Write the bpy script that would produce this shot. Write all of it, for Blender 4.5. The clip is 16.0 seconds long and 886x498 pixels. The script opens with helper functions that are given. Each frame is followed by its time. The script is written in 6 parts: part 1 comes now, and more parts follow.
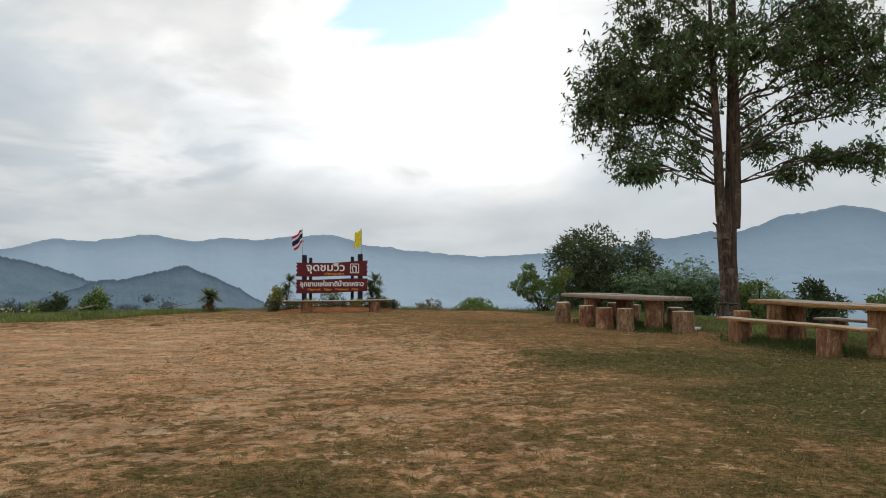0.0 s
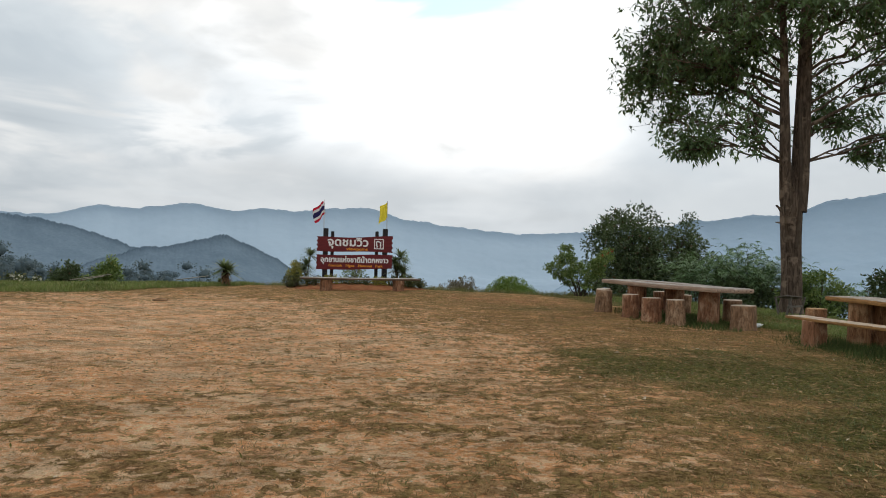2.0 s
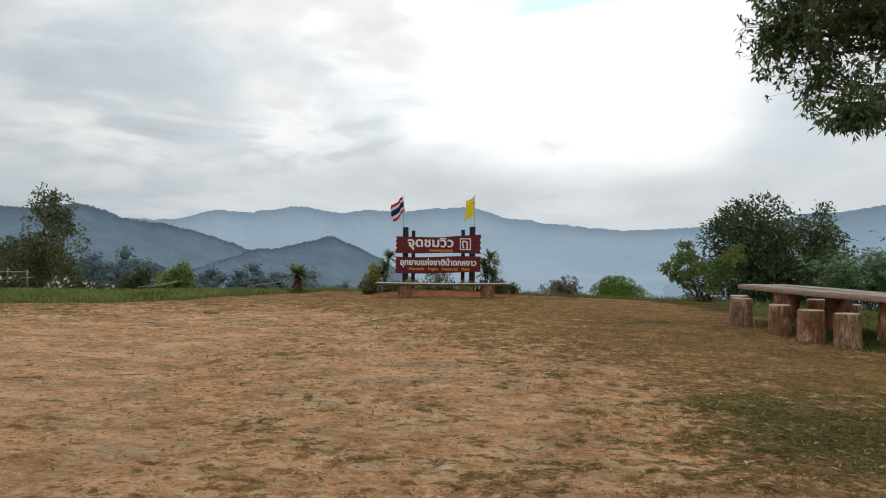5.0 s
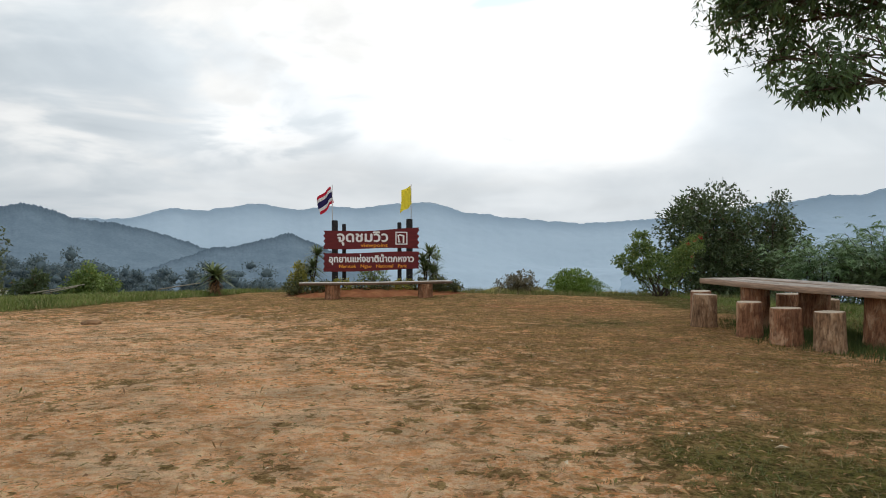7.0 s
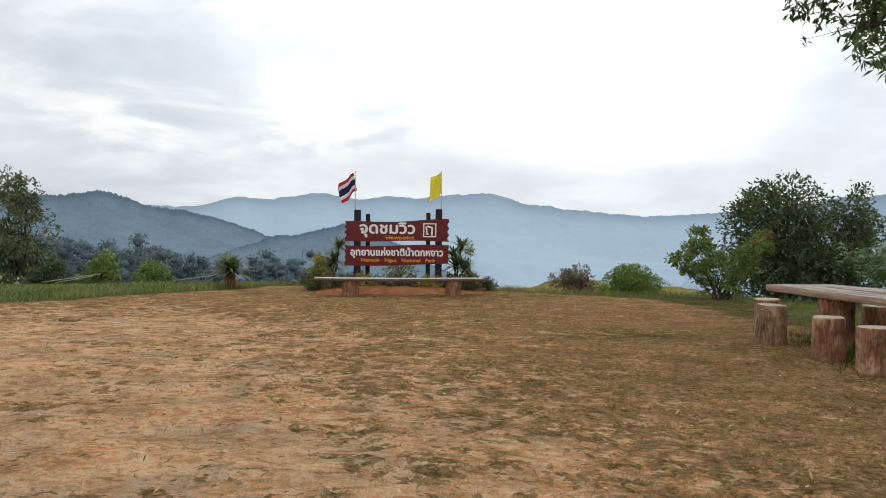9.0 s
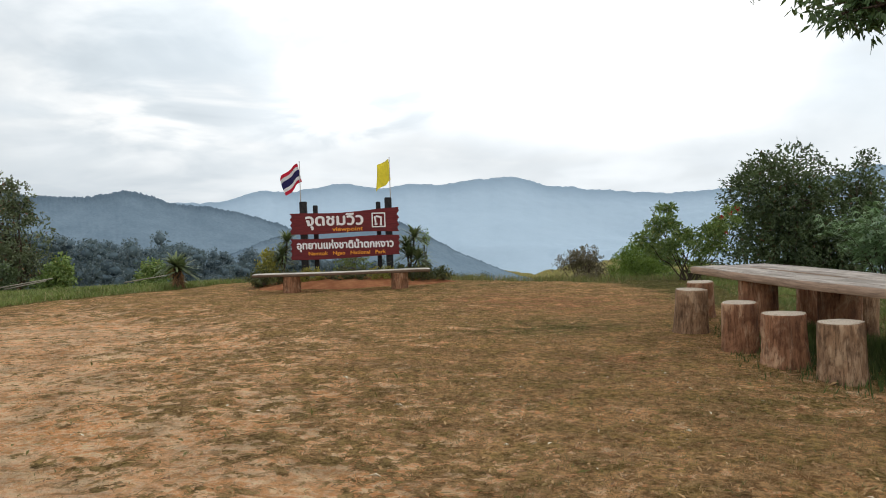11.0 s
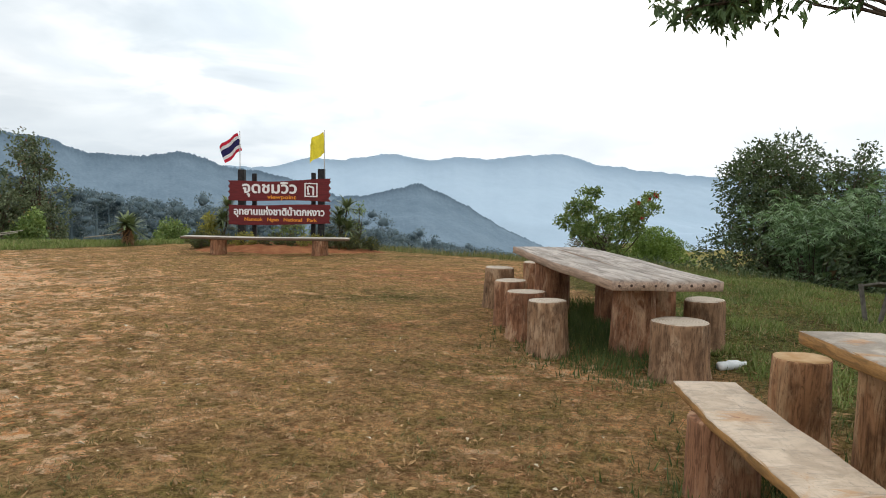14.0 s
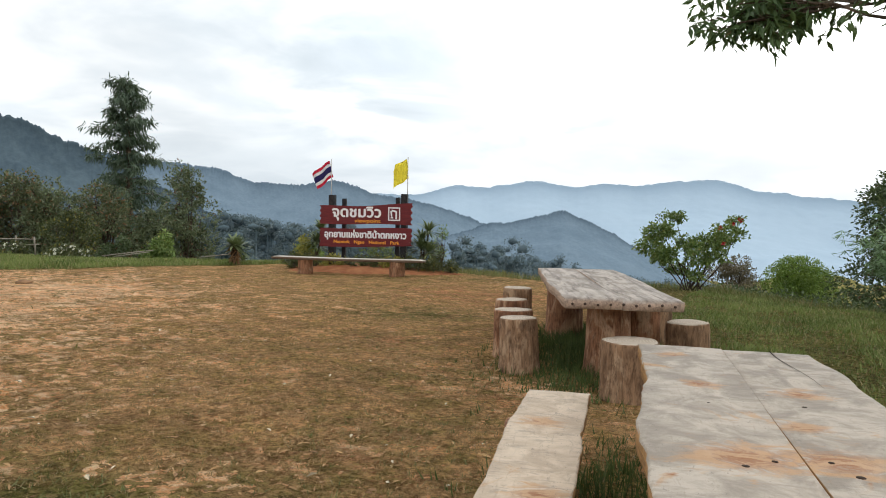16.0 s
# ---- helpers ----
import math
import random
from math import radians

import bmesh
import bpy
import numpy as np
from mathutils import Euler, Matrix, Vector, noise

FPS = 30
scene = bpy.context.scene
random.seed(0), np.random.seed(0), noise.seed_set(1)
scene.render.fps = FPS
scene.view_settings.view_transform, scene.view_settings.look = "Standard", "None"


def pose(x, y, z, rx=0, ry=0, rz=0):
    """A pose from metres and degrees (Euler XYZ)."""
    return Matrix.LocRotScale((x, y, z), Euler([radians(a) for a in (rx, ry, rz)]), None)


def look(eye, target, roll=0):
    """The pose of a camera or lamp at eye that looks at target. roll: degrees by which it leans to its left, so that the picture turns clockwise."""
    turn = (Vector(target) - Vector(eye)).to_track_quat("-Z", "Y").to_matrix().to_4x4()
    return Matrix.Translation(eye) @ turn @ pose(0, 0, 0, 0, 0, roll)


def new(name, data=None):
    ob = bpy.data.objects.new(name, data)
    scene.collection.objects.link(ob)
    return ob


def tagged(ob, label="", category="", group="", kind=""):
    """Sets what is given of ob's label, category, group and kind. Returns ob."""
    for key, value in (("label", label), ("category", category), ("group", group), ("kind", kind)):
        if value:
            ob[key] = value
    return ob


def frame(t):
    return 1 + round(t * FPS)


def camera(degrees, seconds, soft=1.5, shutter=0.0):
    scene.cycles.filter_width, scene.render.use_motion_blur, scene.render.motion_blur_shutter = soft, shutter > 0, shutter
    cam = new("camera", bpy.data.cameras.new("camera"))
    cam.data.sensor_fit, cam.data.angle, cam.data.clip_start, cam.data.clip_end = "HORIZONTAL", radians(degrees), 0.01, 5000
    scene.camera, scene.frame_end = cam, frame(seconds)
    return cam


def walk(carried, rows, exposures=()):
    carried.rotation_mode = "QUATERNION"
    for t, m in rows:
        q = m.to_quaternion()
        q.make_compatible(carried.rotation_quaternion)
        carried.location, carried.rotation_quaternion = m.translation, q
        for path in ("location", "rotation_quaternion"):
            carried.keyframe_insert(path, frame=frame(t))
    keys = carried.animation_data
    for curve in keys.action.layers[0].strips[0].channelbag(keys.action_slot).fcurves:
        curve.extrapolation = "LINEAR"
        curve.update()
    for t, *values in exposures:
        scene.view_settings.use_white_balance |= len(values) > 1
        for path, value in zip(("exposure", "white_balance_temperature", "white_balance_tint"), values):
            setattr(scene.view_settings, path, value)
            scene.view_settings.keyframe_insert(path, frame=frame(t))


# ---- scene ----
cam = camera(63.5, 16.0, 1.0)

PATH = [
    (0, (0.626, -0.659, 1.21), (0.694, 1.339, 1.278), -0.0),
    (0.5, (0.722, -0.258, 1.243), (0.647, 1.74, 1.267), 1.1),
    (1, (0.723, 0.163, 1.273), (0.649, 2.162, 1.295), -0.4),
    (1.5, (0.77, 0.528, 1.299), (0.692, 2.525, 1.374), 0.5),
    (2, (0.842, 0.977, 1.292), (0.81, 2.977, 1.291), 1.7),
    (2.5, (0.844, 1.407, 1.325), (0.776, 3.405, 1.253), -0.9),
    (3, (0.934, 1.81, 1.336), (0.822, 3.805, 1.268), -1.3),
    (3.5, (0.913, 2.261, 1.368), (0.859, 4.259, 1.445), -0.7),
    (4, (0.946, 2.693, 1.338), (0.709, 4.678, 1.381), -0.1),
    (4.2, (0.958, 2.882, 1.333), (0.674, 4.862, 1.303), -0.1),
    (6.3, (1.112, 4.887, 1.347), (0.784, 6.86, 1.38), 1.2),
    (6.5, (1.152, 5.076, 1.342), (0.851, 7.052, 1.279), -0.9),
    (7, (1.33, 5.531, 1.314), (1.124, 7.521, 1.29), -0.1),
    (7.5, (1.512, 6.096, 1.309), (1.323, 8.085, 1.23), -0.4),
    (8, (1.649, 6.508, 1.346), (1.304, 8.477, 1.309), -0.1),
    (8.2, (1.664, 6.665, 1.342), (1.341, 8.639, 1.34), 0.9),
    (10.3, (2.569, 7.916, 1.378), (2.063, 9.845, 1.235), -1.1),
    (10.5, (2.785, 8.04, 1.351), (2.271, 9.969, 1.219), -1.4),
    (11, (3.16, 8.183, 1.387), (2.723, 10.133, 1.298), -1.7),
    (11.3, (3.54, 8.27, 1.395), (3.021, 10.201, 1.38), -0.5),
    (11.4, (3.627, 8.31, 1.4), (3.188, 10.255, 1.251), 0.5),
    (11.5, (3.721, 8.305, 1.408), (3.319, 10.261, 1.298), 1.1),
    (12, (4.13, 8.4, 1.402), (3.692, 10.349, 1.306), 3.1),
    (12.5, (4.599, 8.376, 1.402), (4.164, 10.328, 1.414), 0.8),
    (13, (5.052, 8.387, 1.371), (4.789, 10.367, 1.285), 0.7),
    (13.5, (5.417, 8.333, 1.392), (5.005, 10.289, 1.334), 0.9),
    (14, (5.821, 8.195, 1.395), (5.263, 10.109, 1.234), 1.0),
    (14.5, (6.172, 8.208, 1.385), (5.482, 10.082, 1.273), 2.8),
    (15, (6.588, 8.191, 1.378), (5.881, 10.052, 1.189), 2.1),
    (15.5, (6.959, 8.333, 1.362), (6.128, 10.149, 1.252), 0.5),
    (16, (7.311, 8.455, 1.356), (6.38, 10.222, 1.263), 1.1),
]
EXPOSURES = [(0.0, -0.9), (0.5, -0.82), (1.5, -0.77), (2.0, -0.77), (2.5, -0.53), (3.0, -0.67), (3.5, -1.03), (4.0, -0.89), (6.5, -0.74), (7.0, -0.66), (7.5, -0.62), (8.0, -0.53), (10.5, -0.43), (12.0, -0.36), (12.5, -0.43), (13.0, -0.48), (13.5, -0.26), (14.0, -0.19), (14.5, -0.2), (16.0, -0.18)]
walk(cam, [(t, look(eye, target, roll)) for t, eye, target, roll in PATH], EXPOSURES)

# ---- light: bright overcast sky with a blue gap, and a veiled sun ----
SUN_AZ, SUN_EL = radians(35), radians(52)


class Nodes:
    """Short hand for building node trees."""

    def __init__(self, tree):
        self.t = tree
        tree.nodes.clear()

    def add(self, kind, inputs=None, **props):
        n = self.t.nodes.new(kind)
        for k, v in props.items():
            if k == "op":
                n.operation = v
            elif k == "blend":
                n.blend_type = v
            elif k == "data":
                n.data_type = v
            elif k == "dims":
                n.noise_dimensions = v
            elif k == "attr":
                n.attribute_name = v
            elif k == "clamp":
                n.clamp = v
        for k, v in (inputs or {}).items():
            self.put(n.inputs[k], v)
        return n

    def put(self, socket, v):
        if isinstance(v, bpy.types.NodeSocket):
            self.t.links.new(v, socket)
        elif isinstance(v, (tuple, list)) and len(v) == 3 and socket.type == "RGBA":
            socket.default_value = (*v, 1)
        else:
            socket.default_value = v

    def math(self, op, a, b=0.0):
        return self.add("ShaderNodeMath", {0: a, 1: b}, op=op).outputs[0]

    def ramp(self, v, lo, hi, a=0.0, b=1.0):
        n = self.add("ShaderNodeMapRange", {"Value": v, "From Min": lo, "From Max": hi, "To Min": a, "To Max": b})
        n.interpolation_type = "SMOOTHSTEP"
        return n.outputs[0]

    def mix(self, f, a, b, blend="MIX"):
        n = self.add("ShaderNodeMix", data="RGBA", blend=blend)
        self.put(n.inputs[0], f)
        self.put(n.inputs[6], a)
        self.put(n.inputs[7], b)
        return n.outputs[2]

    def noise(self, vec, scale, detail=3.0, rough=0.55, distort=0.0):
        return self.add("ShaderNodeTexNoise", {"Vector": vec, "Scale": scale, "Detail": detail, "Roughness": rough, "Distortion": distort}).outputs[0]

    def stretch(self, vec, sx, sy, sz):
        return self.add("ShaderNodeMapping", {"Vector": vec, "Scale": (sx, sy, sz)}).outputs[0]


def direction(az, el):
    """A unit vector: az clockwise from +y, el above the horizon, in degrees."""
    a, e = radians(az), radians(el)
    return (math.sin(a) * math.cos(e), math.cos(a) * math.cos(e), math.sin(e))


world = bpy.data.worlds.new("overcast_sky")
scene.world = world
world.use_nodes = True
W = Nodes(world.node_tree)
wdir = W.add("ShaderNodeTexCoord").outputs["Generated"]
sky = W.add("ShaderNodeTexSky")
sky.sky_type, sky.sun_disc, sky.sun_elevation, sky.sun_rotation = "NISHITA", False, SUN_EL, SUN_AZ
sky.air_density, sky.dust_density = 1.0, 0.4
blue = W.mix(1.0, sky.outputs[0], (0.46, 0.43, 0.37), "MULTIPLY")
sep = W.add("ShaderNodeSeparateXYZ", {0: wdir})
height = sep.outputs[2]
over = W.math("ADD", W.math("MAXIMUM", height, 0.0), 0.16)
plane = W.add("ShaderNodeCombineXYZ", {0: W.math("DIVIDE", sep.outputs[0], over), 1: W.math("DIVIDE", sep.outputs[1], over), 2: 0.3}).outputs[0]
billow = W.noise(plane, 1.5, 5.0, 0.52, 0.4)
soft_billow = W.noise(plane, 0.75, 3.0, 0.5, 0.2)


def toward(az, el, inner, outer, wobble=0.10):
    """1 inside a round part of the sky, 0 outside it, with a cloudy rim. inner and outer in degrees."""
    dot = W.add("ShaderNodeVectorMath", {0: wdir, 1: direction(az, el)}, op="DOT_PRODUCT").outputs["Value"]
    angle = W.math("ARCCOSINE", W.math("MINIMUM", dot, 1.0))
    angle = W.math("ADD", angle, W.math("MULTIPLY", W.math("SUBTRACT", billow, 0.5), wobble * 4))
    return W.ramp(angle, radians(outer), radians(inner))


GREY, MID, WHITE = (0.98, 1.10, 1.19), (1.22, 1.30, 1.36), (2.3, 2.3, 2.28)
broad = W.mix(W.ramp(W.math("ADD", soft_billow, W.math("MULTIPLY", W.math("SUBTRACT", billow, 0.5), 0.7)), 0.33, 0.6), MID, (1.45, 1.46, 1.45))
# the cloud cover is darker away from the veiled sun
cloud = W.mix(W.ramp(sep.outputs[1], 0.35, -0.5), broad, W.mix(1.0, broad, (0.86, 0.86, 0.88), "MULTIPLY"))
glow = W.math("MAXIMUM", toward(3, 14, 5, 20, 0.16), W.math("MAXIMUM", W.math("MULTIPLY", toward(-22, 8.5, 2, 8, 0.16), 0.40), W.math("MULTIPLY", toward(-16, 20, 3, 11, 0.2), 0.6)))
cloud = W.mix(W.math("MULTIPLY", glow, 0.9), cloud, WHITE)
murk = W.math("MULTIPLY", toward(-30, 12.5, 4, 12, 0.22), 0.62)
murk = W.math("MAXIMUM", murk, W.math("MULTIPLY", toward(25, 5, 6, 20), 0.6))
cloud = W.mix(murk, cloud, GREY)
# a heavier bank over the hills past the lawn's far corner
bank = W.math("MULTIPLY", toward(-47, 3, 5, 23, 0.16), 0.62)
low = W.math("MULTIPLY", W.ramp(W.math("ADD", height, W.math("MULTIPLY", W.math("SUBTRACT", billow, 0.5), 0.10)), 0.155, 0.07), 0.80)
cloud = W.mix(low, cloud, (0.98, 1.05, 1.10))
cloud = W.mix(bank, cloud, (0.74, 0.82, 0.88))
# torn edges and folds inside the cloud cover
fold = W.noise(W.stretch(wdir, 1.0, 1.0, 2.4), 3.4, 5.0, 0.52, 0.5)
cloud = W.mix(W.ramp(fold, 0.34, 0.68), W.mix(1.0, cloud, (0.91, 0.925, 0.94), "MULTIPLY"), W.mix(1.0, cloud, (1.14, 1.13, 1.12), "MULTIPLY"))
gap = W.math("MAXIMUM", toward(0.6, 22.4, 1.8, 5.4, 0.14), W.math("MULTIPLY", toward(28, 21, 1.0, 5.0, 0.05), 0.5))
cloud = W.mix(W.math("MULTIPLY", gap, 0.93), cloud, blue)
# level haze under the horizon
cloud = W.mix(W.ramp(height, 0.0, -0.12), cloud, (0.30, 0.33, 0.33))
back = W.add("ShaderNodeBackground", {"Color": cloud, "Strength": 1.0})
W.t.links.new(back.outputs[0], W.add("ShaderNodeOutputWorld").inputs[0])

sun_data = bpy.data.lights.new("sun", "SUN")
sun_data.energy, sun_data.angle, sun_data.color = 0.7, radians(18), (1.0, 0.95, 0.88)
sun_lamp = new("sun", sun_data)
sun_to = Vector((math.sin(SUN_AZ) * math.cos(SUN_EL), math.cos(SUN_AZ) * math.cos(SUN_EL), math.sin(SUN_EL)))
sun_lamp.matrix_world = look(tuple(sun_to * 60), (0, 0, 0))


# ---- materials ----
def material(name, build, rough=0.8, spec=0.3):
    """A node material. build(N, pos) gives its colour and, if it likes, a height for the bump with its strength and reach."""
    m = bpy.data.materials.new(name)
    m.use_nodes = True
    N = Nodes(m.node_tree)
    pos = N.add("ShaderNodeTexCoord").outputs["Object"]
    got = build(N, pos)
    colour, bump = got if isinstance(got, tuple) and len(got) == 2 and not isinstance(got[0], float) else (got, None)
    p = N.add("ShaderNodeBsdfPrincipled", {"Base Color": colour, "Roughness": rough, "Specular IOR Level": spec})
    if bump is not None:
        h, strength, reach = bump
        b = N.add("ShaderNodeBump", {"Height": h, "Strength": strength, "Distance": reach})
        N.t.links.new(b.outputs[0], p.inputs["Normal"])
    N.t.links.new(p.outputs[0], N.add("ShaderNodeOutputMaterial").inputs[0])
    return m


def ground_build(N, pos):
    cover = N.add("ShaderNodeAttribute", attr="cover").outputs["Fac"]
    green = N.add("ShaderNodeAttribute", attr="green").outputs["Fac"]
    red = N.add("ShaderNodeAttribute", attr="red").outputs["Fac"]
    fine = N.noise(pos, 75.0, 4.0, 0.75)
    speck = N.noise(pos, 21.0, 5.0, 0.72)
    clod = N.noise(pos, 7.5, 4.0, 0.60, 0.5)
    tint = N.noise(N.stretch(pos, 1.0, 1.0, 3.0), 2.1, 7.0, 0.72, 0.3)
    mid = N.noise(pos, 3.2, 6.0, 0.70)
    big = N.noise(pos, 0.7, 4.0, 0.6)
    blade = N.noise(N.stretch(pos, 1.0, 0.6, 1.0), 130.0, 3.0, 0.8)
    c = N.math("ADD", cover, N.math("MULTIPLY", N.math("SUBTRACT", clod, 0.5), 2.6))
    c = N.math("ADD", c, N.math("MULTIPLY", N.math("SUBTRACT", speck, 0.5), 1.7))
    c = N.math("ADD", c, N.math("MULTIPLY", N.math("SUBTRACT", mid, 0.5), 0.8))
    drift = N.noise(N.stretch(pos, 0.5, 0.85, 1.0), 2.3, 6.0, 0.70, 0.5)
    c = N.math("ADD", c, N.math("MULTIPLY", N.math("SUBTRACT", drift, 0.5), 1.3))
    c = N.math("ADD", c, N.math("MULTIPLY", N.math("SUBTRACT", N.noise(N.stretch(pos, 0.6, 1.0, 1.0), 3.6, 6.0, 0.72, 0.6), 0.5), 1.2))
    grassy = N.ramp(c, 0.44, 0.52)
    soil = N.mix(N.ramp(big, 0.35, 0.65), (0.777, 0.368, 0.149), (0.840, 0.477, 0.245))
    soil = N.mix(N.ramp(speck, 0.44, 0.60), soil, (0.920, 0.630, 0.394))
    soil = N.mix(N.math("MULTIPLY", N.ramp(drift, 0.52, 0.60), 0.6), soil, (0.92, 0.68, 0.43))
    soil = N.mix(N.math("MULTIPLY", N.ramp(drift, 0.47, 0.40), 0.35), soil, (0.62, 0.315, 0.128))
    crust = N.noise(N.stretch(pos, 0.6, 1.0, 1.0), 8.5, 7.0, 0.74, 0.6)
    soil = N.mix(N.math("MULTIPLY", N.ramp(crust, 0.52, 0.58), 0.65), soil, (0.95, 0.71, 0.435))
    soil = N.mix(N.math("MULTIPLY", N.ramp(crust, 0.46, 0.40), 0.60), soil, (0.40, 0.225, 0.095))
    soil = N.mix(N.math("MULTIPLY", N.ramp(clod, 0.54, 0.70), 0.40), soil, (0.609, 0.286, 0.130))
    soil = N.mix(N.math("MULTIPLY", N.ramp(fine, 0.44, 0.34), 0.6), soil, (0.315, 0.143, 0.060))
    straw = N.mix(N.ramp(speck, 0.38, 0.62), (0.347, 0.186, 0.075), (0.840, 0.506, 0.240))
    red_thatch = N.mix(N.ramp(speck, 0.42, 0.58), (0.420, 0.177, 0.081), (0.819, 0.401, 0.206))
    rusty = N.math("ADD", red, N.math("MULTIPLY", N.math("SUBTRACT", tint, 0.5), 1.6))
    straw = N.mix(N.math("MULTIPLY", N.ramp(rusty, 0.08, 0.42), 0.85), straw, red_thatch)
    olive = N.mix(N.ramp(speck, 0.38, 0.62), (0.226, 0.151, 0.048), (0.630, 0.415, 0.144))
    straw = N.mix(N.math("MULTIPLY", N.ramp(mid, 0.47, 0.57), 0.75), straw, olive)
    lush = N.mix(N.ramp(speck, 0.38, 0.62), (0.066, 0.070, 0.017), (0.240, 0.226, 0.062))
    g = N.math("ADD", green, N.math("MULTIPLY", N.math("SUBTRACT", mid, 0.5), 1.1))
    g = N.math("ADD", g, N.math("MULTIPLY", N.math("SUBTRACT", tint, 0.5), 0.9))
    g = N.math("ADD", g, N.math("MULTIPLY", N.math("SUBTRACT", big, 0.5), 0.4))
    turf = N.mix(N.ramp(g, 0.14, 1.0), straw, lush)
    turf = N.mix(N.math("MULTIPLY", N.ramp(fine, 0.46, 0.34), 0.60), turf, (0.075, 0.050, 0.022))
    turf = N.mix(N.math("MULTIPLY", N.ramp(blade, 0.56, 0.68), 0.65), turf, (0.68, 0.46, 0.240))
    # lone tufts on the bare soil are dark and green; the lawn is mottled darker and paler
    tuft = N.mix(N.ramp(speck, 0.40, 0.60), (0.150, 0.098, 0.036), (0.46, 0.315, 0.135))
    turf = N.mix(N.math("MULTIPLY", N.ramp(cover, 0.80, 0.40), 0.60), turf, tuft)
    turf_tone = N.noise(N.stretch(pos, 1.0, 1.0, 2.0), 11.0, 4.0, 0.65, 0.8)
    turf = N.mix(N.math("MULTIPLY", N.ramp(turf_tone, 0.45, 0.36), 0.48), turf, (0.095, 0.062, 0.028))
    turf = N.mix(N.math("MULTIPLY", N.ramp(turf_tone, 0.57, 0.66), 0.40), turf, (0.74, 0.50, 0.250))
    col = N.mix(grassy, soil, turf)
    # old wear: lighter and darker blotches at every size
    mottle = N.noise(N.stretch(pos, 0.8, 1.0, 1.0), 1.7, 9.0, 0.78, 0.3)
    col = N.mix(N.ramp(mottle, 0.36, 0.64), N.mix(1.0, col, (0.78, 0.78, 0.77), "MULTIPLY"), N.mix(1.0, col, (1.26, 1.23, 1.20), "MULTIPLY"))
    hgt = N.math("ADD", N.math("MULTIPLY", fine, N.math("ADD", grassy, 0.25)), N.math("ADD", N.math("MULTIPLY", speck, 1.6), N.math("MULTIPLY", grassy, 0.5)))
    return col, (hgt, 1.0, 0.08)


M_GROUND = material("lawn_and_bare_soil", ground_build, 0.97, 0.05)


def soil_build(N, pos):
    a = N.noise(pos, 5.0, 5.0, 0.6)
    b = N.noise(pos, 30.0, 3.0)
    col = N.mix(N.ramp(a, 0.3, 0.7), (0.27, 0.10, 0.045), (0.42, 0.185, 0.085))
    return N.mix(N.ramp(b, 0.55, 0.8), col, (0.16, 0.085, 0.04)), (b, 0.6, 0.03)


M_SOIL = material("red_bed_soil", soil_build, 0.95, 0.1)


def log_material(name, dark, midc, pale):
    def build(N, pos):
        rnd = N.add("ShaderNodeObjectInfo").outputs["Random"]
        shift = N.add("ShaderNodeVectorMath", {0: pos, 1: N.add("ShaderNodeCombineXYZ", {0: N.math("MULTIPLY", rnd, 37.0), 1: 0.0, 2: N.math("MULTIPLY", rnd, 11.0)}).outputs[0]}, op="ADD").outputs[0]
        grain = N.noise(N.stretch(shift, 1.0, 1.0, 0.16), 30.0, 6.0, 0.70, 0.9)
        streak = N.noise(N.stretch(shift, 1.0, 1.0, 0.30), 8.0, 5.0, 0.66, 0.9)
        blot = N.noise(shift, 5.0, 4.0, 0.62, 0.8)
        split = N.noise(N.stretch(shift, 1.0, 1.0, 0.10), 17.0, 4.0, 0.6, 1.6)
        col = N.mix(N.ramp(grain, 0.25, 0.62), dark, midc)
        col = N.mix(N.math("MULTIPLY", N.ramp(streak, 0.52, 0.68), 0.62), col, N.mix(N.ramp(grain, 0.30, 0.60), midc, pale))
        col = N.mix(N.math("MULTIPLY", N.ramp(blot, 0.55, 0.70), 0.50), col, dark)
        worn = N.noise(N.stretch(shift, 1.0, 1.0, 0.55), 4.2, 4.0, 0.62, 0.5)
        col = N.mix(N.math("MULTIPLY", N.ramp(worn, 0.52, 0.64), 0.50), col, pale)
        col = N.mix(N.math("MULTIPLY", N.ramp(worn, 0.46, 0.36), 0.55), col, dark)
        crack = N.ramp(N.math("ABSOLUTE", N.math("SUBTRACT", split, 0.5)), 0.020, 0.004)
        col = N.mix(N.math("MULTIPLY", crack, 0.45), col, tuple(v * 0.5 for v in dark))
        return col, (N.math("SUBTRACT", N.math("ADD", grain, streak), crack), 0.6, 0.02)

    return material(name, build, 0.8, 0.25)


M_LOG = log_material("stripped_log", (0.110, 0.046, 0.024), (0.37, 0.178, 0.092), (0.68, 0.46, 0.285))
M_LOG_GREY = log_material("weathered_log", (0.095, 0.052, 0.029), (0.34, 0.200, 0.110), (0.60, 0.42, 0.265))
M_LOG_ORANGE = log_material("fresh_log", (0.10, 0.045, 0.020), (0.38, 0.185, 0.085), (0.62, 0.40, 0.22))


def cut_build(N, pos):
    ring = N.add("ShaderNodeTexWave", {"Vector": pos, "Scale": 14.0, "Distortion": 3.0, "Detail": 3.0, "Detail Scale": 1.5})
    ring.wave_type, ring.rings_direction = "RINGS", "Z"
    blot = N.noise(pos, 9.0, 4.0, 0.6)
    col = N.mix(ring.outputs["Fac"], (0.46, 0.365, 0.27), (0.62, 0.54, 0.44))
    return N.mix(N.ramp(blot, 0.5, 0.75), col, (0.33, 0.25, 0.18)), (ring.outputs["Fac"], 0.3, 0.01)


M_CUT = material("sawn_log_end", cut_build, 0.85, 0.2)


